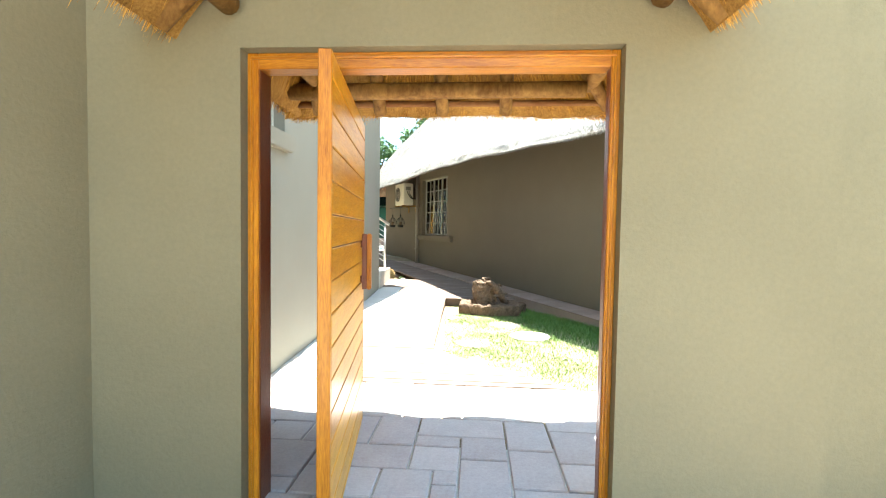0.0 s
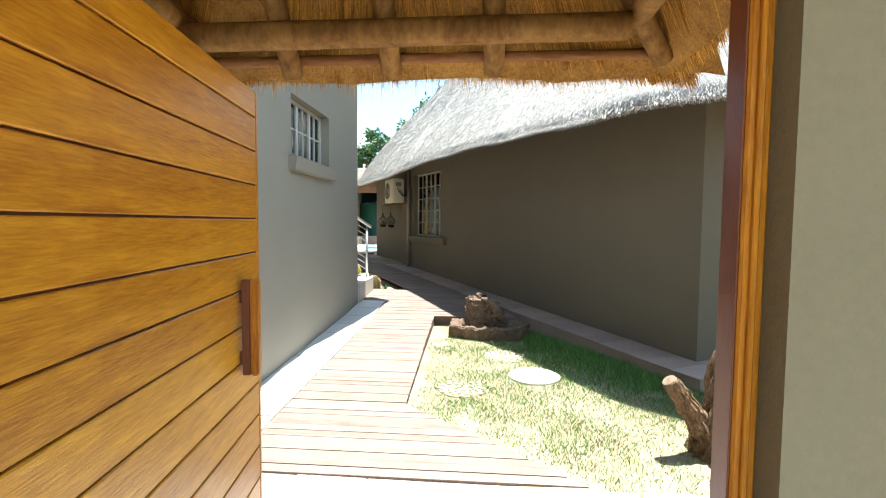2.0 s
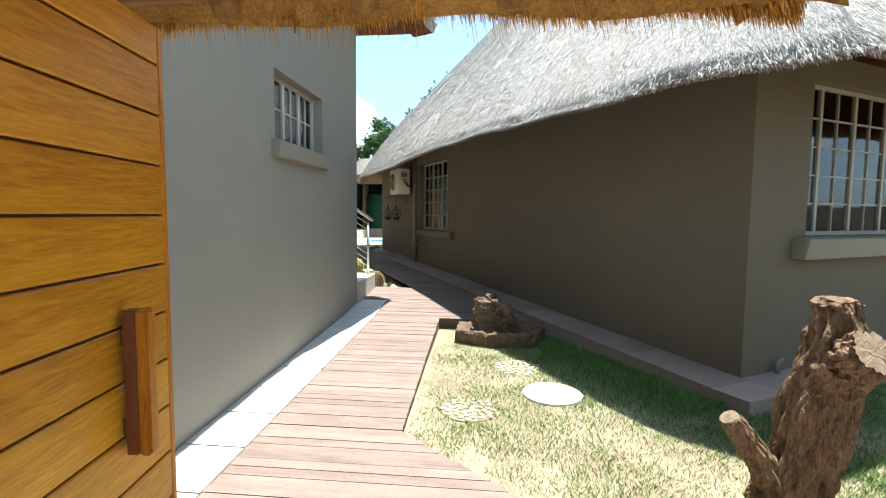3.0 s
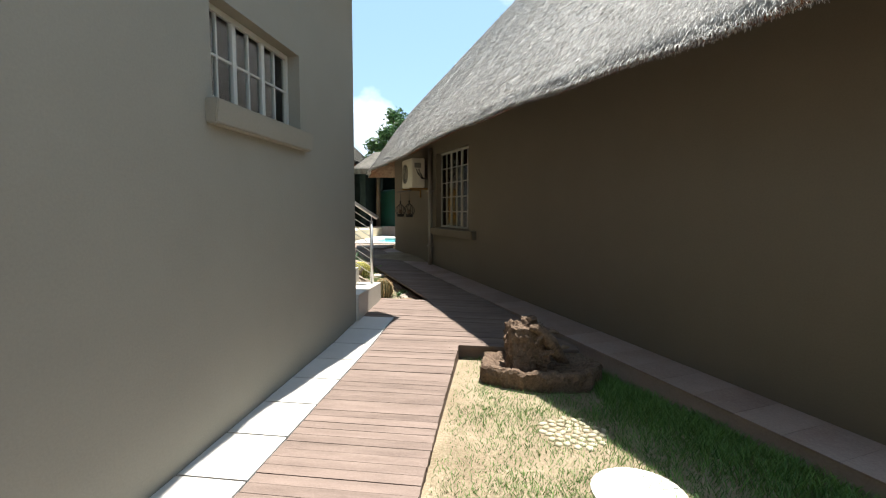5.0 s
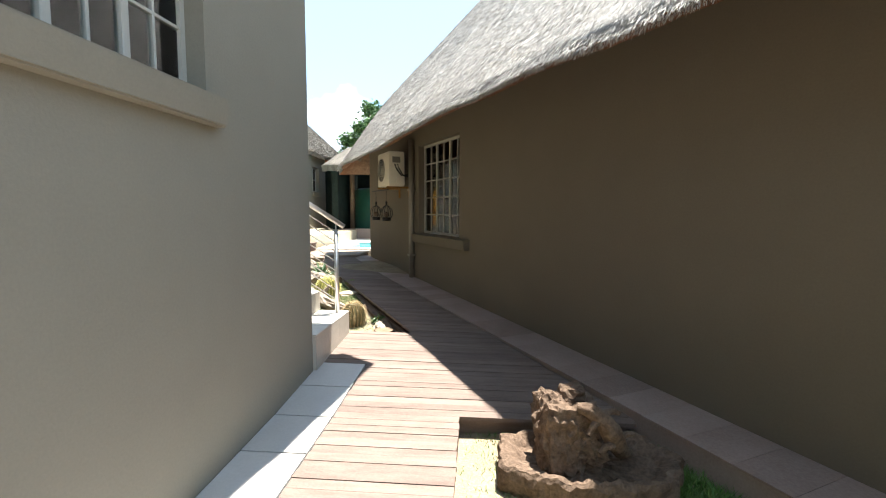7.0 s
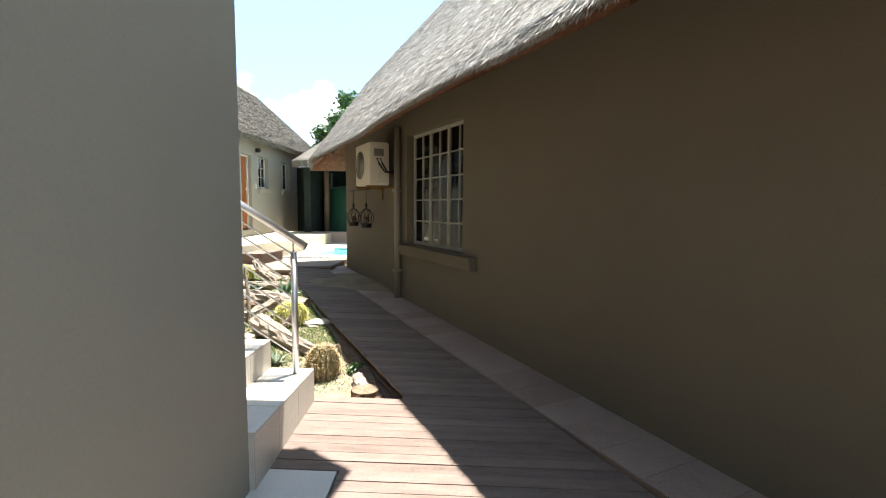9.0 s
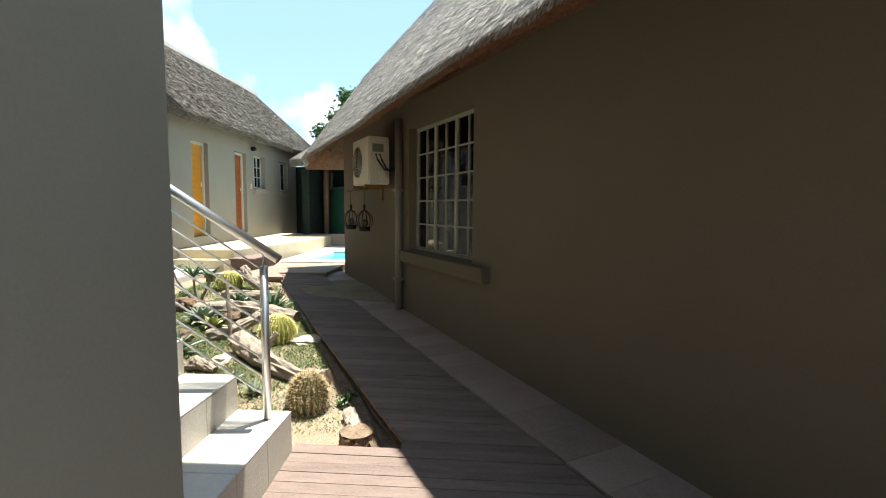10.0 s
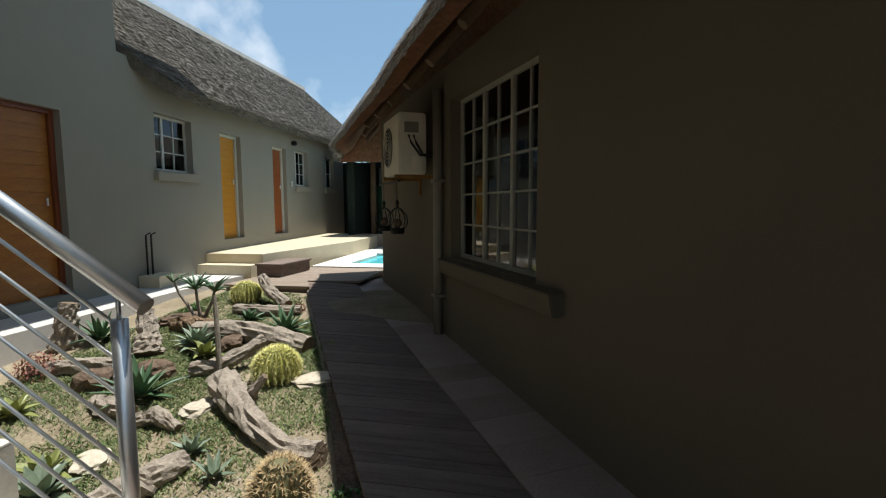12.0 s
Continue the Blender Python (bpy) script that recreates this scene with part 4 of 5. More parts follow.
tube(bm, [(0, 0, 0), (0, 0, 0.12), (0, 0, 0.14), (0, 0, 0.5), (0, 0, 0.52), (0, 0, 0.9), (0, 0, 0.92), (0, 0, 1.3), (0, 0, 1.38), (0, 0, 1.42)], [0.84, 0.85, 0.82, 0.85, 0.82, 0.85, 0.82, 0.85, 0.7, 0.3], 28)
tank = tagged(part("water_tank", bm, green_plastic, None, "dark green ribbed plastic water tank", FAR @ Matrix.Translation((-3.95, 20.75, 1.1))), "", "water tank")
bm = bmesh.new()
tube(bm, [(0, 0, 1.41), (0, 0, 1.48)], [0.22, 0.2], 16)
part("lid", bm, green_plastic, tank)
bm = bmesh.new()
box(bm, -5.4, -3.0, 19.6, 21.6, 0.5, 1.1)
structure("tank_stand", bm, concrete, "concrete stand under the water tank", "stand", FAR)
lapa = thing("lapa_roof", "low grey thatch roof over the tank shelter", "roof", FAR, kind="structure")
thatch_layer("lapa_slope", lambda s, k: (-5.3 + 7.65 * s, 18.9 + 2.8 * k, 3.12 + 0.02 * math.sin(30 * s) + 0.9 * k), 40, 8, 1, "", lapa, 0.16, cover=old_thatch)
# Sides added to close the shelter in and darken it.
wall("wall_shelter_east", "added side of the tank shelter, coloured near black as shade", 19.5, 21.9, 0.5, 3.0, 0, 0.2, [], FAR @ Matrix.Translation((-2.2, 0, 0)) @ NORTHWARD, painted_shelter_shade)
wall("wall_shelter_west", "added side of the tank shelter, coloured near black as shade", 19.5, 21.9, 0.5, 3.0, 0, 0.2, [], FAR @ Matrix.Translation((-4.98, 0, 0)) @ NORTHWARD, painted_shelter_shade)
for x in (-4.75, -2.75):
    bm = bmesh.new()
    tube(bm, [(x, 20.3, 0.9), (x, 20.3, 3.3)], [0.09, 0.08], 10)
    part("post", bm, dark_pole, lapa)

# ---- steps and railing ----
steps = thing("garden_steps", "cream tiled steps climbing beside the tall house", "steps", kind="structure")
for i in range(5):
    x0 = -1.655 - 0.303 * i
    top = 0.762 + 0.2 * i
    bm = bmesh.new()
    box(bm, x0 - (0.303 if i < 4 else 2.2), x0, 8.312, 9.25, 0.25, top - 0.012)
    part("riser_block", bm, step_tile, steps)
    for j in range(3):
        y0, y1 = 8.314 + j * 0.3127, 8.314 + j * 0.3127 + 0.3103
        b = bevel_box(x0 - (0.301 if i < 4 else 2.2), x0 + 0.006, y0, y1, top - 0.0118, top, 0.003)
        part("tread_tile", b, step_tile, steps)
        low = 0.45 if i == 0 else top - 0.2
        b = bevel_box(x0 + 0.0005, x0 + 0.0055, y0, y1, low, top - 0.013, 0.001)
        part("riser_tile", b, riser_tile, steps)

railing = thing("stair_railing", "brushed stainless steel stair railing with slim bars", "railing")
RY, RS = 9.143, 0.635


def rail_z(x, z0):
    return z0 + RS * (-1.7 - x)


for px, pz in ((-1.737, 0.765), (-2.62, 1.365)):
    bm = bmesh.new()
    tube(bm, [(px, RY, pz), (px, RY, rail_z(px, 1.625) - 0.06)], [0.021, 0.021], 16)
    post = part("post", bm, steel, railing)
    bm = bmesh.new()
    tube(bm, [(px, RY, rail_z(px, 1.625) - 0.06), (px, RY, rail_z(px, 1.625))], [0.006, 0.006], 8)
    part("pin", bm, steel, post)
bm = bmesh.new()
tube(bm, [(-1.655, RY, rail_z(-1.655, 1.652)), (-3.4, RY, rail_z(-3.4, 1.652))], [0.025, 0.025], 20)
part("handrail", bm, steel, railing)
for i in range(8):
    bm = bmesh.new()
    z0 = 1.543 - 0.097 * i
    tube(bm, [(-1.737, RY, rail_z(-1.737, z0)), (-3.3, RY, rail_z(-3.3, z0))], [0.0056, 0.0056], 8)
    part("rail_bar", bm, steel, railing)


# ---- wall fittings of the house ----
ac = thing("air_conditioner", "ivory outdoor air conditioner unit on a wall bracket", "air conditioner", HOUSE)
part("casing", bevel_box(7.82, 8.5, 0.12, 0.395, 2.185, 2.77, 0.015, 2), ac_white, ac)
bm = bmesh.new()
ring = tube(bm, [(8.28, 0.397, 2.48), (8.28, 0.401, 2.48)], [0.2, 0.2], 28)
grille = part("fan_grille", bm, dark_iron, ac, "dark fan opening")
for i in range(5):
    bm = bmesh.new()
    r = 0.04 + 0.038 * i
    tube(bm, [(8.28 + r * math.cos(t * 0.26), 0.405, 2.48 + r * math.sin(t * 0.26)) for t in range(25)], [0.003] * 25, 5, False)
    part("grille_ring", bm, ac_white, grille)
part("side_panel", bevel_box(7.812, 7.8215, 0.2, 0.34, 2.58, 2.68, 0.002), grey_label, ac, "small grey rating label")
part("side_cover", bevel_box(7.800, 7.8215, 0.17, 0.27, 2.22, 2.36, 0.004), ac_white, ac)
for k in range(2):
    bm = bmesh.new()
    tube(bm, [(7.81, 0.3 - 0.05 * k, 2.55), (7.77, 0.29 - 0.05 * k, 2.48), (7.76, 0.2 - 0.03 * k, 2.36), (7.76, 0.08, 2.38 - 0.03 * k), (7.76, 0.0, 2.42)], [0.012] * 5, 8)
    part("pipe", bm, dark_iron, ac, "black insulated pipe")
for u in (7.9, 8.42):
    part("bracket", bevel_box(u - 0.02, u + 0.02, 0.0, 0.42, 2.15, 2.183, 0.003), pole_wood, ac, "brown wall bracket")
    part("bracket_leg", bevel_box(u - 0.02, u + 0.02, 0.0, 0.025, 2.0, 2.15, 0.003), pole_wood, ac)
bm = bmesh.new()
tube(bm, [(7.67, 0.06, 0.62), (7.67, 0.06, 2.95)], [0.045, 0.045], 12)
downpipe = tagged(part("downpipe", bm, pipe_paint, None, "taupe painted downpipe on the wall", HOUSE), "", "pipe")
for z in (1.0, 2.1):
    bm = bmesh.new()
    box(bm, 7.61, 7.73, 0.001, 0.112, z, z + 0.03)
    part("clamp", bm, pipe_paint, downpipe)


def lantern():
    t = thing("hanging_lantern", "small black wrought-iron basket lantern on a wire", "lantern", group="hanging lanterns")
    bm = bmesh.new()
    tube(bm, [(0, 0, 0.0), (0, 0, 0.06)], [0.075, 0.08], 14)
    part("tray", bm, dark_iron, t)
    for i in range(6):
        a = i * math.pi / 3
        bm = bmesh.new()
        tube(bm, [(math.cos(a) * r, math.sin(a) * r, z) for r, z in ((0.08, 0.05), (0.115, 0.12), (0.1, 0.2), (0.05, 0.255), (0.012, 0.275))], [0.006] * 5, 6)
        part("rib", bm, dark_iron, t)
    bm = bmesh.new()
    tube(bm, [(0, 0, 0.27), (0, 0, 0.3), (0, 0, 0.33), (0, 0, 0.36)], [0.02, 0.012, 0.022, 0.006], 8)
    part("finial", bm, dark_iron, t)
    bm = bmesh.new()
    tube(bm, [(0, 0, 0.36), (0, 0, 0.57)], [0.003, 0.003], 5)
    part("wire", bm, dark_iron, t)
    bm = bmesh.new()
    bmesh.ops.create_icosphere(bm, subdivisions=2, radius=0.05, matrix=Matrix.Translation((0, 0, 0.11)))
    part("fill", bm, rock_mat, t)
    return t


first = lantern()
first.matrix_basis = HOUSE @ Matrix.Translation((8.31, 0.3, 1.585))
copy_thing(first, HOUSE @ Matrix.Translation((8.97, 0.3, 1.585)))
bm = bmesh.new()
box(bm, 8.2, 9.2, 0.29, 0.31, 2.13, 2.1495)
hang_rail = tagged(part("lantern_rail", bm, dark_iron, None, "dark flat bar that carries the lanterns", HOUSE), "", "bar")
ac2 = thing("window_air_conditioner", "white-rimmed air conditioner box with dark front below the window", "air conditioner", HOUSE)
part("casing", bevel_box(-0.05, 0.0, -2.99, -2.31, 0.86, 1.36, 0.006), dark_iron, ac2, "dark louvred casing")
for n0, n1, z0, z1 in ((-3.03, -2.992, 0.82, 1.4), (-2.308, -2.27, 0.82, 1.4), (-2.992, -2.308, 0.82, 0.858), (-2.992, -2.308, 1.362, 1.4)):
    part("rim", bevel_box(-0.09, -0.003, n0, n1, z0, z1, 0.004), ac_white, ac2, "ivory rim")
bm = bmesh.new()
tube(bm, [(-0.05, -0.39, 0.39), (-0.05, -0.39, 0.5), (-0.05, -0.45, 0.52)], [0.018, 0.018, 0.018], 10)
tagged(part("drain_pipe", bm, pipe_paint, None, "short grey drain pipe stub at the wall foot", HOUSE), "", "pipe")

# court wall fittings
pedestal = thing("tap_plinth", "pale tiled plinth with a garden tap pipe", "tap", COURT)
part("block", bevel_box(-0.44, 0.0, -0.3, -0.002, 0.851, 1.0, 0.006), cream_tile, pedestal)
for x in (-0.33, -0.24):
    bm = bmesh.new()
    tube(bm, [(x, -0.06, 1.0), (x, -0.06, 1.52), (x, -0.12, 1.55)], [0.012] * 3, 8)
    part("pipe", bm, dark_iron, pedestal)
lamp = thing("wall_lamp", "small dark wall lamp under the eave", "lamp", COURT)
part("body", bevel_box(4.28, 4.38, -0.12, 0.0, 3.24, 3.34, 0.02, 2), dark_iron, lamp)
part("switch_box", bevel_box(4.18, 4.26, -0.03, 0.0, 2.33, 2.45, 0.005), window_white, None, "white plastic switch box", COURT)["category"] = "switch box"

# curtains inside the front window
for c0, c1 in ((0.88, 1.08), (2.25, 3.0)):
    bm = bmesh.new()
    prev = None
    for i in range(41):
        x = c0 + (c1 - c0) * i / 40
        y = 0.32 + 0.03 * math.sin(i * 1.3)
        cur = (bm.verts.new((x, y, 1.1)), bm.verts.new((x, y, 2.9)))
        if prev:
            bm.faces.new((prev[0], cur[0], cur[1], prev[1])).smooth = True
        prev = cur
    ob = part("curtain", bm, curtain_cloth, None, "pale cream curtain hanging inside the window", FRONT_OUT)
    ob["category"] = "curtain"
    solid = ob.modifiers.new("cloth", "SOLIDIFY")
    solid.thickness = 0.004

# ---- lawn ----
def blades(name, label, mat, count, spot, height, width, lean, parent=None):
    """Many single blades: spot() gives a foot and a size factor."""
    verts, faces = [], []
    for _ in range(count):
        x, y, k = spot()
        z = earth_z(x, y) - 0.004
        a = random.uniform(0, 2 * math.pi)
        h = height * k * random.uniform(0.5, 1.25)
        dx, dy = math.cos(a), math.sin(a)
        b = random.uniform(0, 2 * math.pi)
        tx, ty = lean * h * math.cos(b), lean * h * math.sin(b)
        w = width * random.uniform(0.7, 1.3)
        i = len(verts)
        verts += [(x - dx * w, y - dy * w, z), (x + dx * w, y + dy * w, z), (x + dx * w * 0.7 + tx * 0.45, y + dy * w * 0.7 + ty * 0.45, z + h * 0.62), (x - dx * w * 0.7 + tx * 0.45, y - dy * w * 0.7 + ty * 0.45, z + h * 0.62), (x + tx, y + ty, z + h)]
        faces += [(i, i + 1, i + 2, i + 3), (i + 3, i + 2, i + 4)]
    me = bpy.data.meshes.new(name)
    me.from_pydata(verts, [], faces)
    me.materials.append(mat)
    ob = new(name, me)
    return tagged(ob, label, "grass", "", "stuff")


def lawn_spot():
    while True:
        x, y = random.uniform(-0.4, 5.0), random.uniform(3.5, 8.2)
        h = HOUSE.inverted() @ Vector((x, y, 0))
        if (h.y < 0.46 and h.x > -0.37) or x < deck_sides(y)[1] + 0.02:
            continue
        if math.hypot(x - 0.71, y - 5.6) < 0.24:
            continue
        bare = noise.noise(Vector((x * 1.1, y * 1.1, 5))) + 0.6 * noise.noise(Vector((x * 3.7, y * 3.7, 2)))
        edge = min(1.0, (x - deck_sides(y)[1]) / 0.35)
        if y > 6.6:
            edge *= max(0.4, min(1.0, (x - 0.3) / 0.6))
        if random.random() < (0.62 + 0.6 * bare) * (0.12 + 0.88 * edge):
            lush = 1.0 + 0.7 * max(0.0, min(1.0, 1 - (h.y - 0.43) / 0.7))
            return x, y, lush


blades("lawn_grass", "thin sunburnt lawn with green and straw-coloured blades", grass_blade, 90000, lawn_spot, 0.03, 0.0022, 0.8)


def tall_spot():
    while True:
        u = random.uniform(-0.2, 4.5)
        n = 0.44 + abs(random.gauss(0, 0.32))
        p = HOUSE @ Vector((u, n, 0))
        if p.y > 7.6 or p.x < 0.75 and p.y > 6.7:
            continue
        return p.x, p.y, 1.0


blades("shade_grass", "longer green grass in the shade of the wall", grass_green, 9000, tall_spot, 0.075, 0.0026, 0.7)


def bed_spot():
    while True:
        x, y = random.uniform(-4.75, -1.0), random.uniform(9.4, 13.9)
        if x > n_line_x(1.2, y):
            continue
        front = max(0.0, min(1.0, (y - 9.7) / 0.7))
        if random.random() < (0.5 + 1.2 * noise.noise(Vector((x * 1.1, y * 1.1, 7))) + 0.5 * noise.noise(Vector((x * 4, y * 4, 3)))) * front:
            return x, y, 1.0


blades("ground_cover", "low grey-green ground cover in the cactus bed", moss, 80000, bed_spot, 0.026, 0.004, 1.2)


def pebbles(name, label, cx, cy, rx, ry, count, mat, kind="stepping stone"):
    t = thing(name, label, kind, group="round stepping stones")
    bm = bmesh.new()
    tube(bm, [(cx, cy, earth_z(cx, cy) - 0.03), (cx, cy, earth_z(cx, cy) + 0.006)], [rx * 0.96, rx * 0.96], 28)
    part("bed", bm, grass_soil, t)
    golden = 2.39996
    for i in range(count):
        r = math.sqrt((i + 0.6) / count) * 0.9
        a = i * golden
        bm = bmesh.new()
        bmesh.ops.create_icosphere(bm, subdivisions=1, radius=1.0)
        s = rx * 0.95 / math.sqrt(count)
        m = pose(cx + rx * r * math.cos(a), cy + ry * r * math.sin(a), earth_z(cx, cy) + 0.008, 0, 0, random.uniform(0, 180)) @ Matrix.Diagonal((s * random.uniform(0.8, 1.15), s * random.uniform(0.6, 0.9), 0.014, 1))
        bmesh.ops.transform(bm, matrix=m, verts=bm.verts)
        for f in bm.faces:
            f.smooth = True
        part("pebble", bm, mat, t)


pebbles("stepping_stone", "round stepping stone set with pale pebbles in grass", 0.47, 6.24, 0.24, 0.24, 46, pebble_mat)
pebbles("stepping_stone", "round pebble stepping stone half sunk in grass", 0.05, 5.26, 0.22, 0.22, 40, pebble_mat)
cover = thing("manhole_cover", "pale round concrete manhole cover in the lawn", "manhole cover")
bm = bmesh.new()
zc = earth_z(0.71, 5.6)
for i in range(3):
    b = bmesh.new()
    a0, a1 = i * 2.094 + 0.3 + 0.015, (i + 1) * 2.094 + 0.3 - 0.015
    pts = [(0.71, 5.6)] + [(0.71 + 0.235 * math.cos(a0 + (a1 - a0) * j / 12), 5.6 + 0.235 * math.sin(a0 + (a1 - a0) * j / 12)) for j in range(13)]
    prism(b, pts, zc - 0.03, zc + 0.012)
    part("segment", b, concrete, cover)


# ---- stone sculpture ----
def lumpy(bm, center, size, rot=0.0, rough=0.18, sub=4, seed=0.0, squareness=0.0):
    """Adds a rock-like lump to bm."""
    made = bmesh.ops.create_icosphere(bm, subdivisions=sub, radius=1.0)["verts"]
    for v in made:
        d = v.co.normalized()
        if squareness:
            m = max(abs(d.x), abs(d.y), abs(d.z))
            d = d.lerp(d / m, squareness)
        k = 1 + rough * noise.noise(d * 1.7 + Vector((seed, 0, 0))) + rough * 0.6 * noise.noise(d * 4.5 + Vector((0, seed, 0))) + rough * 0.3 * noise.noise(d * 11 + Vector((0, 0, seed)))
        v.co = Vector((d.x * size[0], d.y * size[1], d.z * size[2])) * k
    bmesh.ops.transform(bm, matrix=Matrix.Translation(center) @ pose(0, 0, 0, 0, 0, rot), verts=made)
    return made


bm = bmesh.new()
CORNERS = [(0.0, 0.50), (0.75, 0.46), (1.35, 0.36), (2.1, 0.36), (2.75, 0.47), (3.5, 0.48), (4.3, 0.37), (5.0, 0.37), (5.65, 0.47), (6.2832, 0.50)]


def slab_radius(a):
    """Half-width of the chipped slab towards the angle a, straight between its corners."""
    for (a0, r0), (a1, r1) in zip(CORNERS, CORNERS[1:]):
        if a0 <= a <= a1:
            f = (a - a0) / (a1 - a0)
            p = Vector((math.cos(a0), math.sin(a0))) * r0 * (1 - f) + Vector((math.cos(a1), math.sin(a1))) * r1 * f
            return p.length
    return 0.45


slab = []
for k, z in ((0.93, 0.24), (0.97, 0.30), (1.0, 0.36), (1.0, 0.405), (0.97, 0.43), (0.90, 0.435), (0.82, 0.415), (0.74, 0.385), (0.5, 0.38), (0.2, 0.38)):
    row = []
    for i in range(96):
        a = 2 * math.pi * i / 96
        d = Vector((math.cos(a), math.sin(a), 0))
        r = 1.1 * slab_radius(a) * k * (1 + 0.07 * noise.noise(Vector((d.x * 5, d.y * 5, z * 9))) + 0.04 * noise.noise(Vector((d.x * 15, d.y * 15, z * 26))))
        lift = 0.03 * noise.noise(Vector((d.x * 4, d.y * 4, k * 3))) + 0.018 * noise.noise(Vector((d.x * 13, d.y * 13, k * 9)))
        row.append(bm.verts.new((0.30 + d.x * r, 7.24 + d.y * r * 0.82, z + (lift if z > 0.35 else 0))))
    slab.append(row)
for r0, r1 in zip(slab, slab[1:]):
    for i in range(96):
        bm.faces.new((r0[i], r0[(i + 1) % 96], r1[(i + 1) % 96], r1[i]))
bm.faces.new(slab[-1])
lumpy(bm, (0.19, 7.22, 0.56), (0.155, 0.15, 0.20), 12, 0.22, 5, 4.0, 0.75)
lumpy(bm, (0.22, 7.24, 0.77), (0.075, 0.07, 0.05), 0, 0.25, 3, 6.0, 0.4)
tube(bm, [(0.22, 7.08, 0.76), (0.28, 7.07, 0.755), (0.35, 7.08, 0.70), (0.40, 7.1, 0.63), (0.44, 7.14, 0.55), (0.49, 7.2, 0.47), (0.56, 7.27, 0.42)], [0.022, 0.04, 0.045, 0.055, 0.055, 0.045, 0.015], 14, True, 0.06)
for a, b2 in (((0.33, 7.06, 0.70), (0.27, 7.02, 0.64)), ((0.41, 7.08, 0.56), (0.33, 7.03, 0.54)), ((0.36, 7.12, 0.71), (0.46, 7.16, 0.70)), ((0.46, 7.18, 0.54), (0.55, 7.18, 0.58))):
    tube(bm, [a, Vector(a).lerp(Vector(b2), 0.6) + Vector((0, 0, 0.015)), b2], [0.022, 0.018, 0.012], 8)
for f in bm.faces:
    f.smooth = False
tagged(part("stone_sculpture", bm, rock_mat, None, "rough brown stone sculpture of a lizard on a boulder"), "", "sculpture")


# ---- tree stump ----
def bark_tube(bm, points, radii, seg=34, ring=30, ridge=0.16, seed=0.0):
    """A limb with furrowed bark along a bent line."""
    pts = [Vector(p) for p in points]
    path, rad = [], []
    for i in range(ring + 1):
        f = i / ring * (len(pts) - 1)
        j = min(int(f), len(pts) - 2)
        path.append(pts[j].lerp(pts[j + 1], f - j))
        rad.append(radii[j] + (radii[j + 1] - radii[j]) * (f - j))
    rings = []
    for i, p in enumerate(path):
        d = (path[min(i + 1, ring)] - path[max(i - 1, 0)]).normalized()
        a = d.cross(Vector((0.2, 1, 0.1))).normalized()
        b = d.cross(a)
        row = []
        for k in range(seg):
            t = 2 * math.pi * k / seg
            along = i * 7.0 / ring
            furrow = noise.noise(Vector((math.cos(t) * 4.2, math.sin(t) * 4.2, along + seed)))
            furrow = furrow - 1.2 * max(0.0, 0.22 - abs(noise.noise(Vector((math.cos(t) * 5, math.sin(t) * 5, along * 1.4 + seed + 9)))))
            row.append(bm.verts.new(p + (a * math.cos(t) + b * math.sin(t)) * rad[i] * (1 + ridge * furrow)))
        rings.append(row)
    for r0, r1 in zip(rings, rings[1:]):
        for k in range(seg):
            bm.faces.new((r0[k], r0[(k + 1) % seg], r1[(k + 1) % seg], r1[k]))
    return rings


def cut_end(ring, inset=0.97, dome=0.01):
    b = bmesh.new()
    c = sum((v.co for v in ring), Vector()) / len(ring)
    n = (ring[0].co - c).cross(ring[len(ring) // 4].co - c).normalized()
    rows = []
    for k in (inset, 0.6, 0.3):
        rows.append([b.verts.new(c + (v.co - c) * k + n * 0.004 + n * dome * noise.noise(v.co * 30) * (1 - k)) for v in ring])
    for r0, r1 in zip(rows, rows[1:]):
        for i in range(len(ring)):
            b.faces.new((r0[i], r0[(i + 1) % len(ring)], r1[(i + 1) % len(ring)], r1[i]))
    b.faces.new(rows[-1])
    return b


stump = thing("tree_stump", "sawn-off tree stump with deep furrowed bark", "tree stump")
bm = bmesh.new()
main = bark_tube(bm, [(1.66, 4.26, 0.15), (1.69, 4.24, 0.32), (1.75, 4.22, 0.6), (1.81, 4.20, 0.92), (1.84, 4.20, 1.18), (1.84, 4.21, 1.335)], [0.165, 0.145, 0.145, 0.142, 0.112, 0.085], 96, 130, 0.34)
lumpy(bm, (1.84, 4.21, 1.325), (0.09, 0.09, 0.035), 0, 0.3, 3, 2.0)
part("trunk", bm, bark, stump)
bm = bmesh.new()
side = bark_tube(bm, [(1.64, 4.23, 0.40), (1.53, 4.21, 0.53), (1.45, 4.19, 0.64), (1.37, 4.185, 0.745)], [0.10, 0.068, 0.058, 0.048], 44, 46, 0.3, 5.0)
stub = part("limb_stub", bm, bark, stump)
bm = bmesh.new()
fork = bark_tube(bm, [(1.80, 4.22, 0.86), (1.835, 4.12, 1.06), (1.86, 4.0, 1.15)], [0.13, 0.118, 0.102], 64, 40, 0.26, 8.0)
bm2 = cut_end(fork[-1])
limb = part("sawn_limb", bm, bark, stump)
part("sawn_face", bm2, cut_wood, limb, "weathered sawn wood face")
bm = bmesh.new()
tube(bm, [(1.385, 4.187, 0.725), (1.362, 4.184, 0.754)], [0.05, 0.044], 16, True, 0.15)
part("sawn_face", bm, cut_wood, stub, "pale sawn wood face")


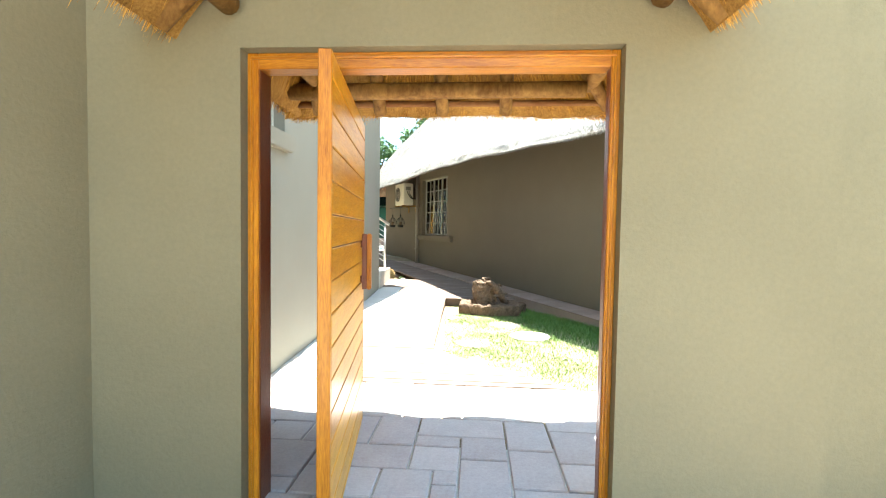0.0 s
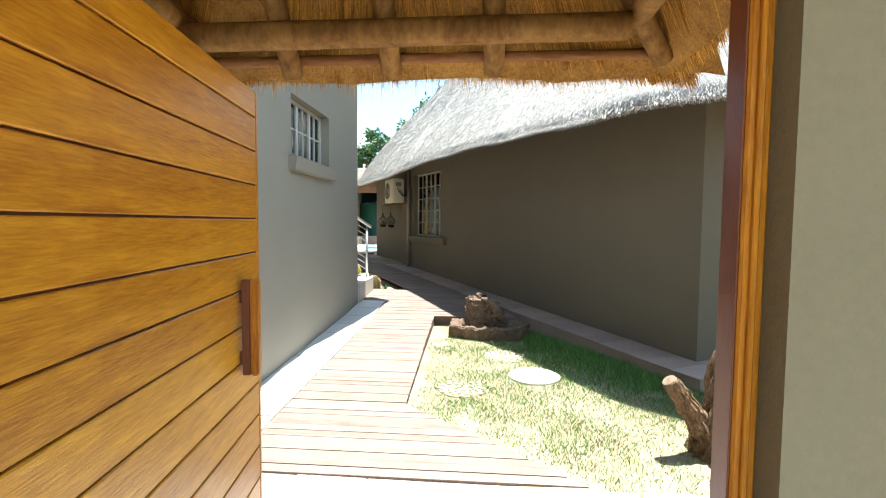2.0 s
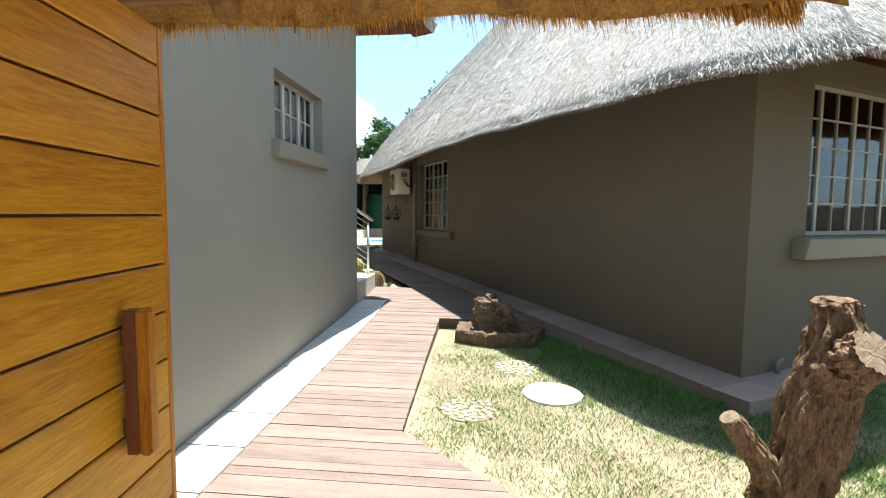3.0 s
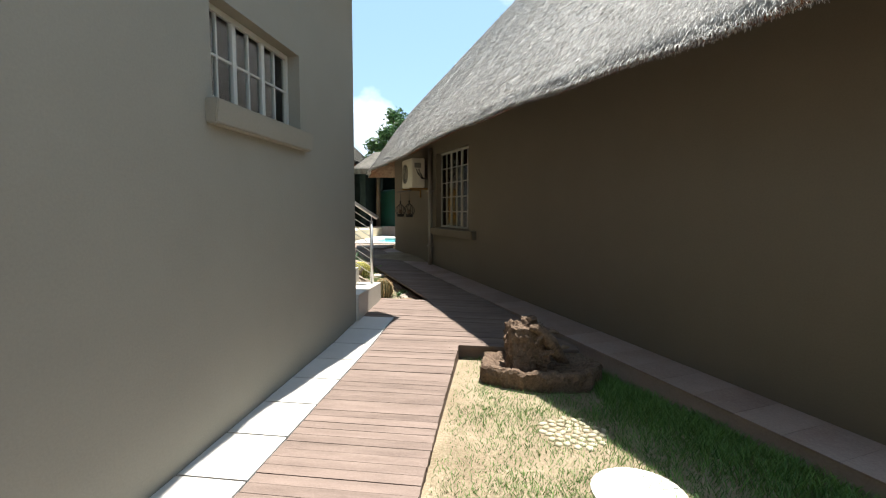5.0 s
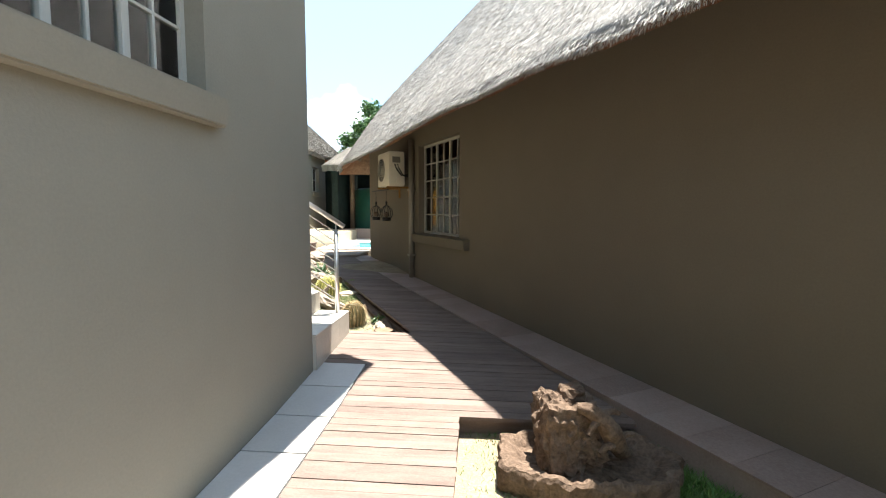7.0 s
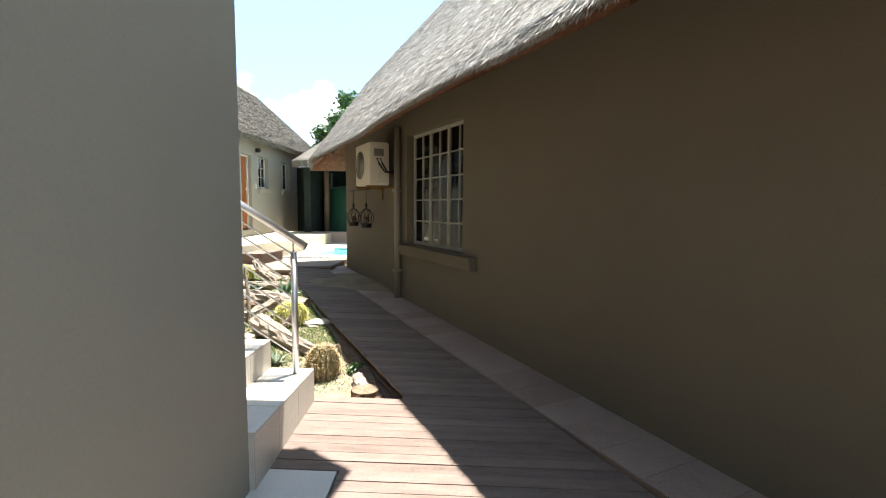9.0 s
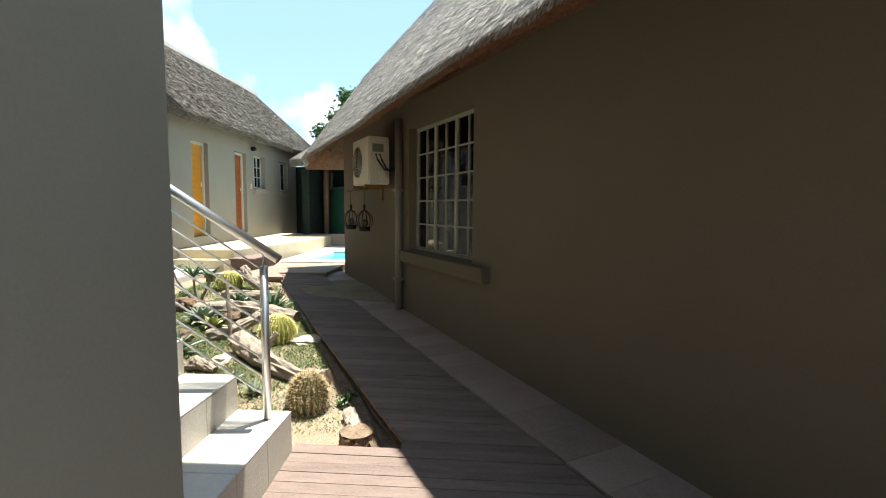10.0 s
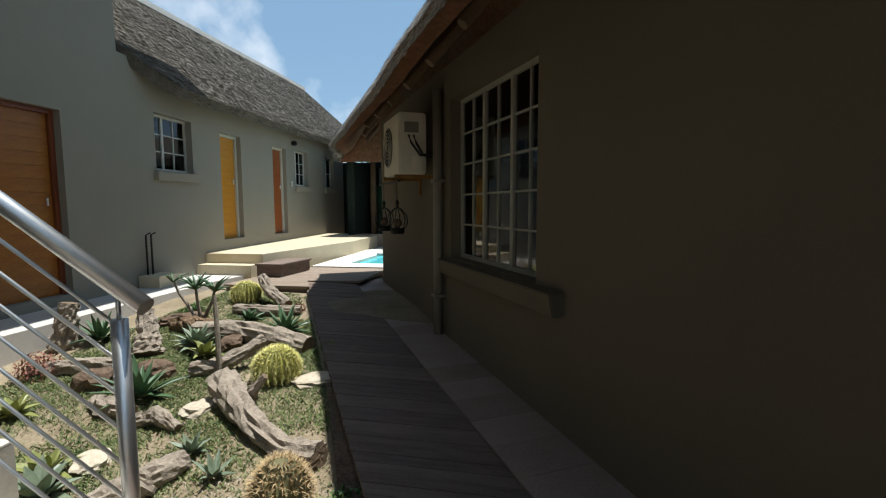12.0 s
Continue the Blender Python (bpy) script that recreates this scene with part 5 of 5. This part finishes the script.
# ---- cactus bed ----
def barrel_cactus(label, x, y, r, h, ribs, spine_mat, spines, spine_len, skin):
    t = thing("barrel_cactus", label, "cactus", Matrix.Translation((x, y, earth_z(x, y) - 0.02)), "barrel cacti")
    bm = bmesh.new()
    rows = 22
    seg = ribs * 6
    rings = []
    for i in range(rows + 1):
        f = i / rows
        z = h * f
        prof = max(0.02, math.sin(math.pi * (0.16 + 0.83 * f)) ** 0.55)
        if f > 0.93:
            prof *= 0.75
        rings.append([bm.verts.new(((r * prof * (1 + 0.10 * math.cos(ribs * 2 * math.pi * k / seg))) * math.cos(2 * math.pi * k / seg), (r * prof * (1 + 0.10 * math.cos(ribs * 2 * math.pi * k / seg))) * math.sin(2 * math.pi * k / seg), z - (0.05 * h if i == rows else 0))) for k in range(seg)])
    for r0, r1 in zip(rings, rings[1:]):
        for k in range(seg):
            bm.faces.new((r0[k], r0[(k + 1) % seg], r1[(k + 1) % seg], r1[k])).smooth = True
    bm.faces.new(rings[-1])
    part("body", bm, skin, t)
    verts, faces = [], []
    for k in range(ribs):
        a = 2 * math.pi * k / ribs
        for j in range(spines):
            f = (j + 0.5) / spines
            prof = max(0.02, math.sin(math.pi * (0.16 + 0.83 * f)) ** 0.55) * 1.09
            p = Vector((r * prof * math.cos(a), r * prof * math.sin(a), h * f))
            out = Vector((math.cos(a), math.sin(a), (f - 0.45) * 1.6)).normalized()
            for q in range(9):
                d = (out + Vector((random.uniform(-1, 1), random.uniform(-1, 1), random.uniform(-0.8, 0.8))) * 0.9).normalized()
                side = d.cross(Vector((0.3, 0.2, 1))).normalized() * 0.0034
                i = len(verts)
                verts += [tuple(p - side), tuple(p + side), tuple(p + d * spine_len * random.uniform(0.6, 1.1))]
                faces.append((i, i + 1, i + 2))
    me = bpy.data.meshes.new("spine_cover")
    me.from_pydata(verts, [], faces)
    me.materials.append(spine_mat)
    ob = new("spine_cover", me)
    ob.parent = t
    tagged(ob, "", "", "", "stuff")
    return t


barrel_cactus("large brown-spined barrel cactus in sandy soil", -1.84, 10.07, 0.132, 0.29, 20, spine_tan, 13, 0.045, brown_body)
barrel_cactus("round golden barrel cactus with yellow spines", -2.62, 11.42, 0.165, 0.28, 22, spine_gold, 16, 0.04, gold_body)
barrel_cactus("round golden barrel cactus with yellow spines", -4.16, 13.42, 0.165, 0.26, 22, spine_gold, 14, 0.04, gold_body)


def agave(label, x, y, r, leaves, mat, droop=0.25, wide=0.03):
    t = thing("agave", label, "succulent", Matrix.Translation((x, y, earth_z(x, y) - 0.01)), "agaves")
    for k in range(leaves):
        a = k * 2.39996
        lift = 0.25 + 1.1 * (k / leaves)
        ln = r * random.uniform(0.8, 1.1)
        bm = bmesh.new()
        rows = []
        for i in range(7):
            f = i / 6
            out = ln * f * math.cos(lift) + 0.01
            z = ln * f * math.sin(lift) - droop * r * f * f * 0.6 + 0.02
            w = wide * (1 - f) ** 0.7 * (0.7 + 1.2 * f * (1 - f) * 2)
            c = Vector((out * math.cos(a), out * math.sin(a), z))
            sd = Vector((-math.sin(a), math.cos(a), 0)) * max(w, 0.001)
            rows.append((bm.verts.new(c + sd + Vector((0, 0, w * 0.5))), bm.verts.new(c - Vector((0, 0, w * 0.15))), bm.verts.new(c - sd + Vector((0, 0, w * 0.5)))))
        for p, q in zip(rows, rows[1:]):
            bm.faces.new((p[0], p[1], q[1], q[0])), bm.faces.new((p[1], p[2], q[2], q[1]))
        part("leaf", bm, mat, t)
    return t


agave("dark green spiky agave rosette", -3.05, 12.36, 0.34, 26, agave_green)
agave("green spiky aloe rosette", -3.46, 10.98, 0.36, 24, agave_green)
agave("green spiky aloe rosette by a stump", -4.8, 11.95, 0.34, 24, agave_green)
agave("small grey-green succulent rosette", -2.6, 10.42, 0.13, 14, agave_pale, 0.1, 0.022)
agave("small upright grey-green succulent", -2.33, 10.25, 0.14, 10, agave_pale, 0.0, 0.02)
agave("small dark aloe rosette", -3.66, 12.7, 0.2, 16, agave_green)
agave("low yellow-green succulent by the steps", -3.25, 10.1, 0.2, 14, agave_lime, 0.3, 0.035)
agave("low yellow-green succulent clump", -4.1, 10.6, 0.2, 14, agave_lime, 0.3, 0.035)
agave("pale green succulent clump among bark", -3.72, 11.95, 0.3, 26, agave_pale, 0.3, 0.042)
agave("pale grey-green succulent with broad leaves", -3.5, 11.75, 0.2, 14, agave_lime, 0.35, 0.04)
agave("broad-leaved green succulent by the steps", -2.75, 9.62, 0.26, 16, agave_lime, 0.2, 0.05)
agave("grey-green succulent clump between logs", -3.1, 9.95, 0.24, 18, agave_pale, 0.25, 0.04)

tall_aloe = thing("tree_aloe", "leggy tree aloe with bare stems and dark tufts", "aloe", Matrix.Translation((-4.1, 12.5, earth_z(-4.1, 12.5) - 0.02)))
for k, (dx, dy, hh) in enumerate(((-0.05, 0.0, 0.44), (-0.36, 0.05, 0.50), (0.16, 0.02, 0.42))):
    bm = bmesh.new()
    tube(bm, [(0, 0, 0), (dx * 0.4, dy * 0.4, hh * 0.4), (dx * 0.8, dy, hh * 0.7), (dx, dy, hh)], [0.022, 0.018, 0.016, 0.014], 8, True, 0.2)
    part("stem", bm, driftwood, tall_aloe)
    for j in range(14 if k != 1 else 4):
        a = j * 2.4
        bm = bmesh.new()
        tip = Vector((dx + 0.17 * math.cos(a), dy + 0.17 * math.sin(a), hh + random.uniform(-0.02, 0.18)))
        base = Vector((dx, dy, hh - 0.02))
        tube(bm, [base, base.lerp(tip, 0.5) + Vector((0, 0, 0.025)), tip], [0.014, 0.011, 0.002], 5)
        part("leaf", bm, agave_green, tall_aloe)


def log(label, points, radii, mat=None, ridge=0.3, seed=0.0, name="driftwood_log"):
    t = thing(name, label, "log", group="logs in the bed")
    pts = [Vector((x, y, earth_z(x, y) + z)) for x, y, z in points]
    bm = bmesh.new()
    rings = bark_tube(bm, pts, radii, 22, 26, ridge, seed)
    ends = [cut_end(rings[0][::-1]), cut_end(rings[-1])]
    part("trunk", bm, mat or driftwood, t)
    for e in ends:
        part("end_face", e, cut_wood, t)
    return t


log("weathered grey driftwood log with a hollow end", [(-2.86, 11.1, 0.10), (-2.62, 10.88, 0.09), (-2.35, 10.66, 0.07), (-2.05, 10.48, 0.05), (-1.80, 10.42, 0.07)], [0.11, 0.10, 0.075, 0.06, 0.075], None, 0.4, 1)
log("long grey log across the bed", [(-3.95, 12.22, 0.06), (-3.4, 12.16, 0.09), (-3.0, 12.08, 0.07), (-2.62, 11.98, 0.05)], [0.09, 0.105, 0.10, 0.085], None, 0.25, 2)
log("grey branch lying below the deck", [(-4.0, 12.95, 0.05), (-3.6, 12.9, 0.06), (-3.2, 12.98, 0.05)], [0.06, 0.065, 0.05], None, 0.25, 3)
log("leaning rusty-brown branch against the deck", [(-3.95, 13.45, 0.3), (-3.75, 13.3, 0.16), (-3.45, 13.15, 0.06)], [0.06, 0.07, 0.06], driftwood, 0.35, 4)
log("forked grey branch on the ground", [(-3.35, 11.38, 0.05), (-3.15, 11.45, 0.06), (-2.95, 11.62, 0.16), (-2.88, 11.7, 0.22)], [0.06, 0.065, 0.055, 0.05], None, 0.35, 5)
log("thin upright bare stick", [(-3.11, 11.40, 0.0), (-3.14, 11.44, 0.32), (-3.19, 11.49, 0.64)], [0.022, 0.02, 0.016], None, 0.2, 6)
log("bleached pale branch on the ground", [(-3.22, 10.62, 0.03), (-3.05, 10.68, 0.07), (-2.85, 10.62, 0.03)], [0.04, 0.055, 0.025], None, 0.4, 7)
log("grey curved log by the post", [(-2.78, 9.85, 0.04), (-2.62, 10.05, 0.06), (-2.55, 10.3, 0.05)], [0.06, 0.08, 0.06], None, 0.35, 8)
log("upright grey stump with peeling bark", [(-4.05, 11.7, 0.0), (-4.12, 11.8, 0.16), (-4.22, 11.9, 0.34)], [0.13, 0.09, 0.07], None, 0.4, 9, "driftwood_stump")
log("upright split grey stump", [(-5.0, 11.75, 0.0), (-4.95, 11.75, 0.22), (-4.93, 11.78, 0.42)], [0.13, 0.09, 0.07], None, 0.45, 10, "driftwood_stump")
log("dark broken log in the bed", [(-4.3, 12.35, 0.06), (-4.05, 12.3, 0.08), (-3.8, 12.36, 0.05)], [0.07, 0.09, 0.06], bark, 0.5, 11)
log("flat grey log half sunk in soil", [(-4.7, 11.2, 0.03), (-4.3, 11.28, 0.06), (-3.95, 11.42, 0.04)], [0.05, 0.07, 0.05], None, 0.4, 12)
log("short grey log piece", [(-3.7, 10.85, 0.03), (-3.5, 10.75, 0.06), (-3.3, 10.74, 0.04)], [0.05, 0.07, 0.05], None, 0.4, 13)
log("grey split log near the boardwalk", [(-1.50, 9.95, 0.04), (-1.42, 9.75, 0.05), (-1.33, 9.58, 0.03)], [0.05, 0.055, 0.045], None, 0.35, 14)
log("short branch stump beside the golden cactus", [(-2.55, 10.95, 0.06), (-2.50, 10.9, 0.16), (-2.42, 10.92, 0.26)], [0.04, 0.035, 0.025], None, 0.4, 15)

slice_ = thing("log_slice", "sawn tree slice standing in the soil", "log")
bm = bmesh.new()
r_ = bark_tube(bm, [(-1.37, 9.62, 0.3), (-1.37, 9.62, 0.4), (-1.37, 9.62, 0.47)], [0.115, 0.115, 0.11], 26, 8, 0.08, 3)
top_face = cut_end(r_[-1])
part("bark", bm, bark, slice_)
part("sawn_face", top_face, cut_wood, slice_)


def stone(label, x, y, size, seed, mat=None):
    bm = bmesh.new()
    lumpy(bm, (x, y, earth_z(x, y) + size[2] * 0.4), size, seed * 40, 0.25, 3, seed, 0.3)
    tagged(part("garden_stone", bm, mat or pale_stone, None, label), "", "stone", "garden stones")


stone("flat pale stone beside the golden cactus", -2.3, 11.42, (0.17, 0.12, 0.035), 1.0)
stone("flat pale stone in the ground cover", -2.9, 10.9, (0.13, 0.09, 0.04), 2.0)
stone("grey flat stone by the steps", -3.1, 10.25, (0.12, 0.09, 0.04), 3.0)
stone("brown rock by the stump", -3.65, 11.35, (0.16, 0.12, 0.09), 4.0, rock_mat)
stone("dark rock in the bed", -3.95, 11.1, (0.15, 0.12, 0.1), 5.0, rock_mat)
stone("flat dark rock at the bed's edge", -4.4, 12.6, (0.25, 0.14, 0.06), 6.0, rock_mat)
stone("brown rock among succulents", -3.4, 12.0, (0.14, 0.1, 0.08), 7.0, rock_mat)
stone("small pale stone near the boardwalk", -1.9, 9.62, (0.08, 0.06, 0.03), 8.0)
verts, faces = [], []
for _ in range(1400):
    x, y = random.uniform(-2.6, -1.1), random.uniform(9.4, 10.3)
    if x > n_line_x(1.2, y):
        continue
    s, z = random.uniform(0.004, 0.014), earth_z(x, y)
    i = len(verts)
    verts += [(x - s, y - s, z - 0.004), (x + s, y - s * 0.7, z - 0.004), (x + s * 0.6, y + s, z - 0.004), (x - s * 0.8, y + s * 0.7, z - 0.004), (x + s * 0.2, y, z + s)]
    faces += [(i, i + 1, i + 4), (i + 1, i + 2, i + 4), (i + 2, i + 3, i + 4), (i + 3, i, i + 4)]
me = bpy.data.meshes.new("soil_crumbs")
me.from_pydata(verts, [], faces)
me.materials.append(pale_stone)
tagged(new("soil_crumbs", me), "loose sandy crumbs and gravel", "gravel", "", "stuff")


def bush(label, x, y, r, mat, count):
    t = thing("small_bush", label, "bush", Matrix.Translation((x, y, earth_z(x, y))))
    verts, faces = [], []
    for _ in range(count):
        d = Vector((random.gauss(0, 1), random.gauss(0, 1), abs(random.gauss(0, 1)))).normalized() * r * random.random() ** 0.4
        s = random.uniform(0.008, 0.018)
        q = Vector((random.gauss(0, 1), random.gauss(0, 1), random.gauss(0, 1))).normalized() * s
        w = q.cross(Vector((0.3, 0.5, 0.8))).normalized() * s * 0.6
        i = len(verts)
        verts += [tuple(d - q), tuple(d + w), tuple(d + q), tuple(d - w)]
        faces.append((i, i + 1, i + 2, i + 3))
    me = bpy.data.meshes.new("foliage")
    me.from_pydata(verts, [], faces)
    me.materials.append(mat)
    ob = new("foliage", me)
    ob.parent = t


bush("low reddish-leaved bush by the kerb", -4.6, 11.2, 0.2, red_leaf, 900)
bush("tiny red-leaved plant under the deck", -3.3, 13.1, 0.1, red_leaf, 300)
bush("small green bush at the kerb", -4.5, 12.9, 0.12, leaf_green, 500)
bush("bright green weed beside the boardwalk", -2.45, 12.05, 0.09, leaf_bright, 250)
bush("green weed at the boardwalk's edge", -1.55, 10.15, 0.1, leaf_green, 300)


# ---- trees beyond the roofs ----
def tree(label, base, height, clumps, seed):
    r = random.Random(seed)
    t = thing("tree", label, "tree", Matrix.Translation(base))
    bm = bmesh.new()
    tube(bm, [(0, 0, 0), (0.1, 0, height * 0.3), (-0.05, 0.1, height * 0.6)], [0.28, 0.2, 0.13], 12, True, 0.1)
    for cx, cy, cz, cr in clumps:
        tube(bm, [(0, 0, height * 0.45), (cx * 0.5, cy * 0.5, (height * 0.45 + cz) / 2 + 0.2), (cx, cy, cz)], [0.12, 0.07, 0.03], 8, True, 0.15)
    part("trunk", bm, bark, t)
    verts, faces = [], []
    for cx, cy, cz, cr in clumps:
        for _ in range(int(1800 * cr * cr)):
            d = Vector((r.gauss(0, 1), r.gauss(0, 1), r.gauss(0, 0.8))).normalized()
            k = cr * r.random() ** 0.35 * (0.72 + 0.5 * noise.noise(d * 2.2 + Vector((cx, cy, cz))))
            p = Vector((cx, cy, cz)) + d * k
            s = r.uniform(0.05, 0.11)
            q = Vector((r.gauss(0, 1), r.gauss(0, 1), r.gauss(0, 0.6))).normalized() * s
            w = q.cross(Vector((r.gauss(0, 1), r.gauss(0, 1), r.gauss(0, 1)))).normalized() * s * 0.5
            i = len(verts)
            verts += [tuple(p - q), tuple(p + w), tuple(p + q), tuple(p - w)]
            faces.append((i, i + 1, i + 2, i + 3))
    me = bpy.data.meshes.new("crown")
    me.from_pydata(verts, [], faces)
    me.materials.append(leaf_green)
    ob = new("crown", me)
    ob.parent = t


tree("green broadleaf tree behind the thatched roofs", (-5.6, 24.5, 0.5), 5.2, [(0.2, 0, 4.7, 0.75), (0.9, 0.3, 5.1, 0.7), (-0.5, 0.3, 4.2, 0.7), (0.3, 0.6, 5.6, 0.6), (1.4, 0.5, 4.4, 0.8), (-1.0, 0.5, 3.4, 0.6)], 3)
tree("tall green broadleaf tree behind the house", (-2.6, 27.5, 0.5), 9.0, [(0, 0, 7.2, 1.2), (1.2, 0.4, 8.2, 1.2), (-1.2, 0.3, 6.3, 1.0), (2.4, 0.5, 9.0, 1.2), (0.6, 0.8, 6.4, 1.1), (1.8, 0.2, 7.2, 1.2), (-1.9, 0.6, 5.3, 0.8)], 5)
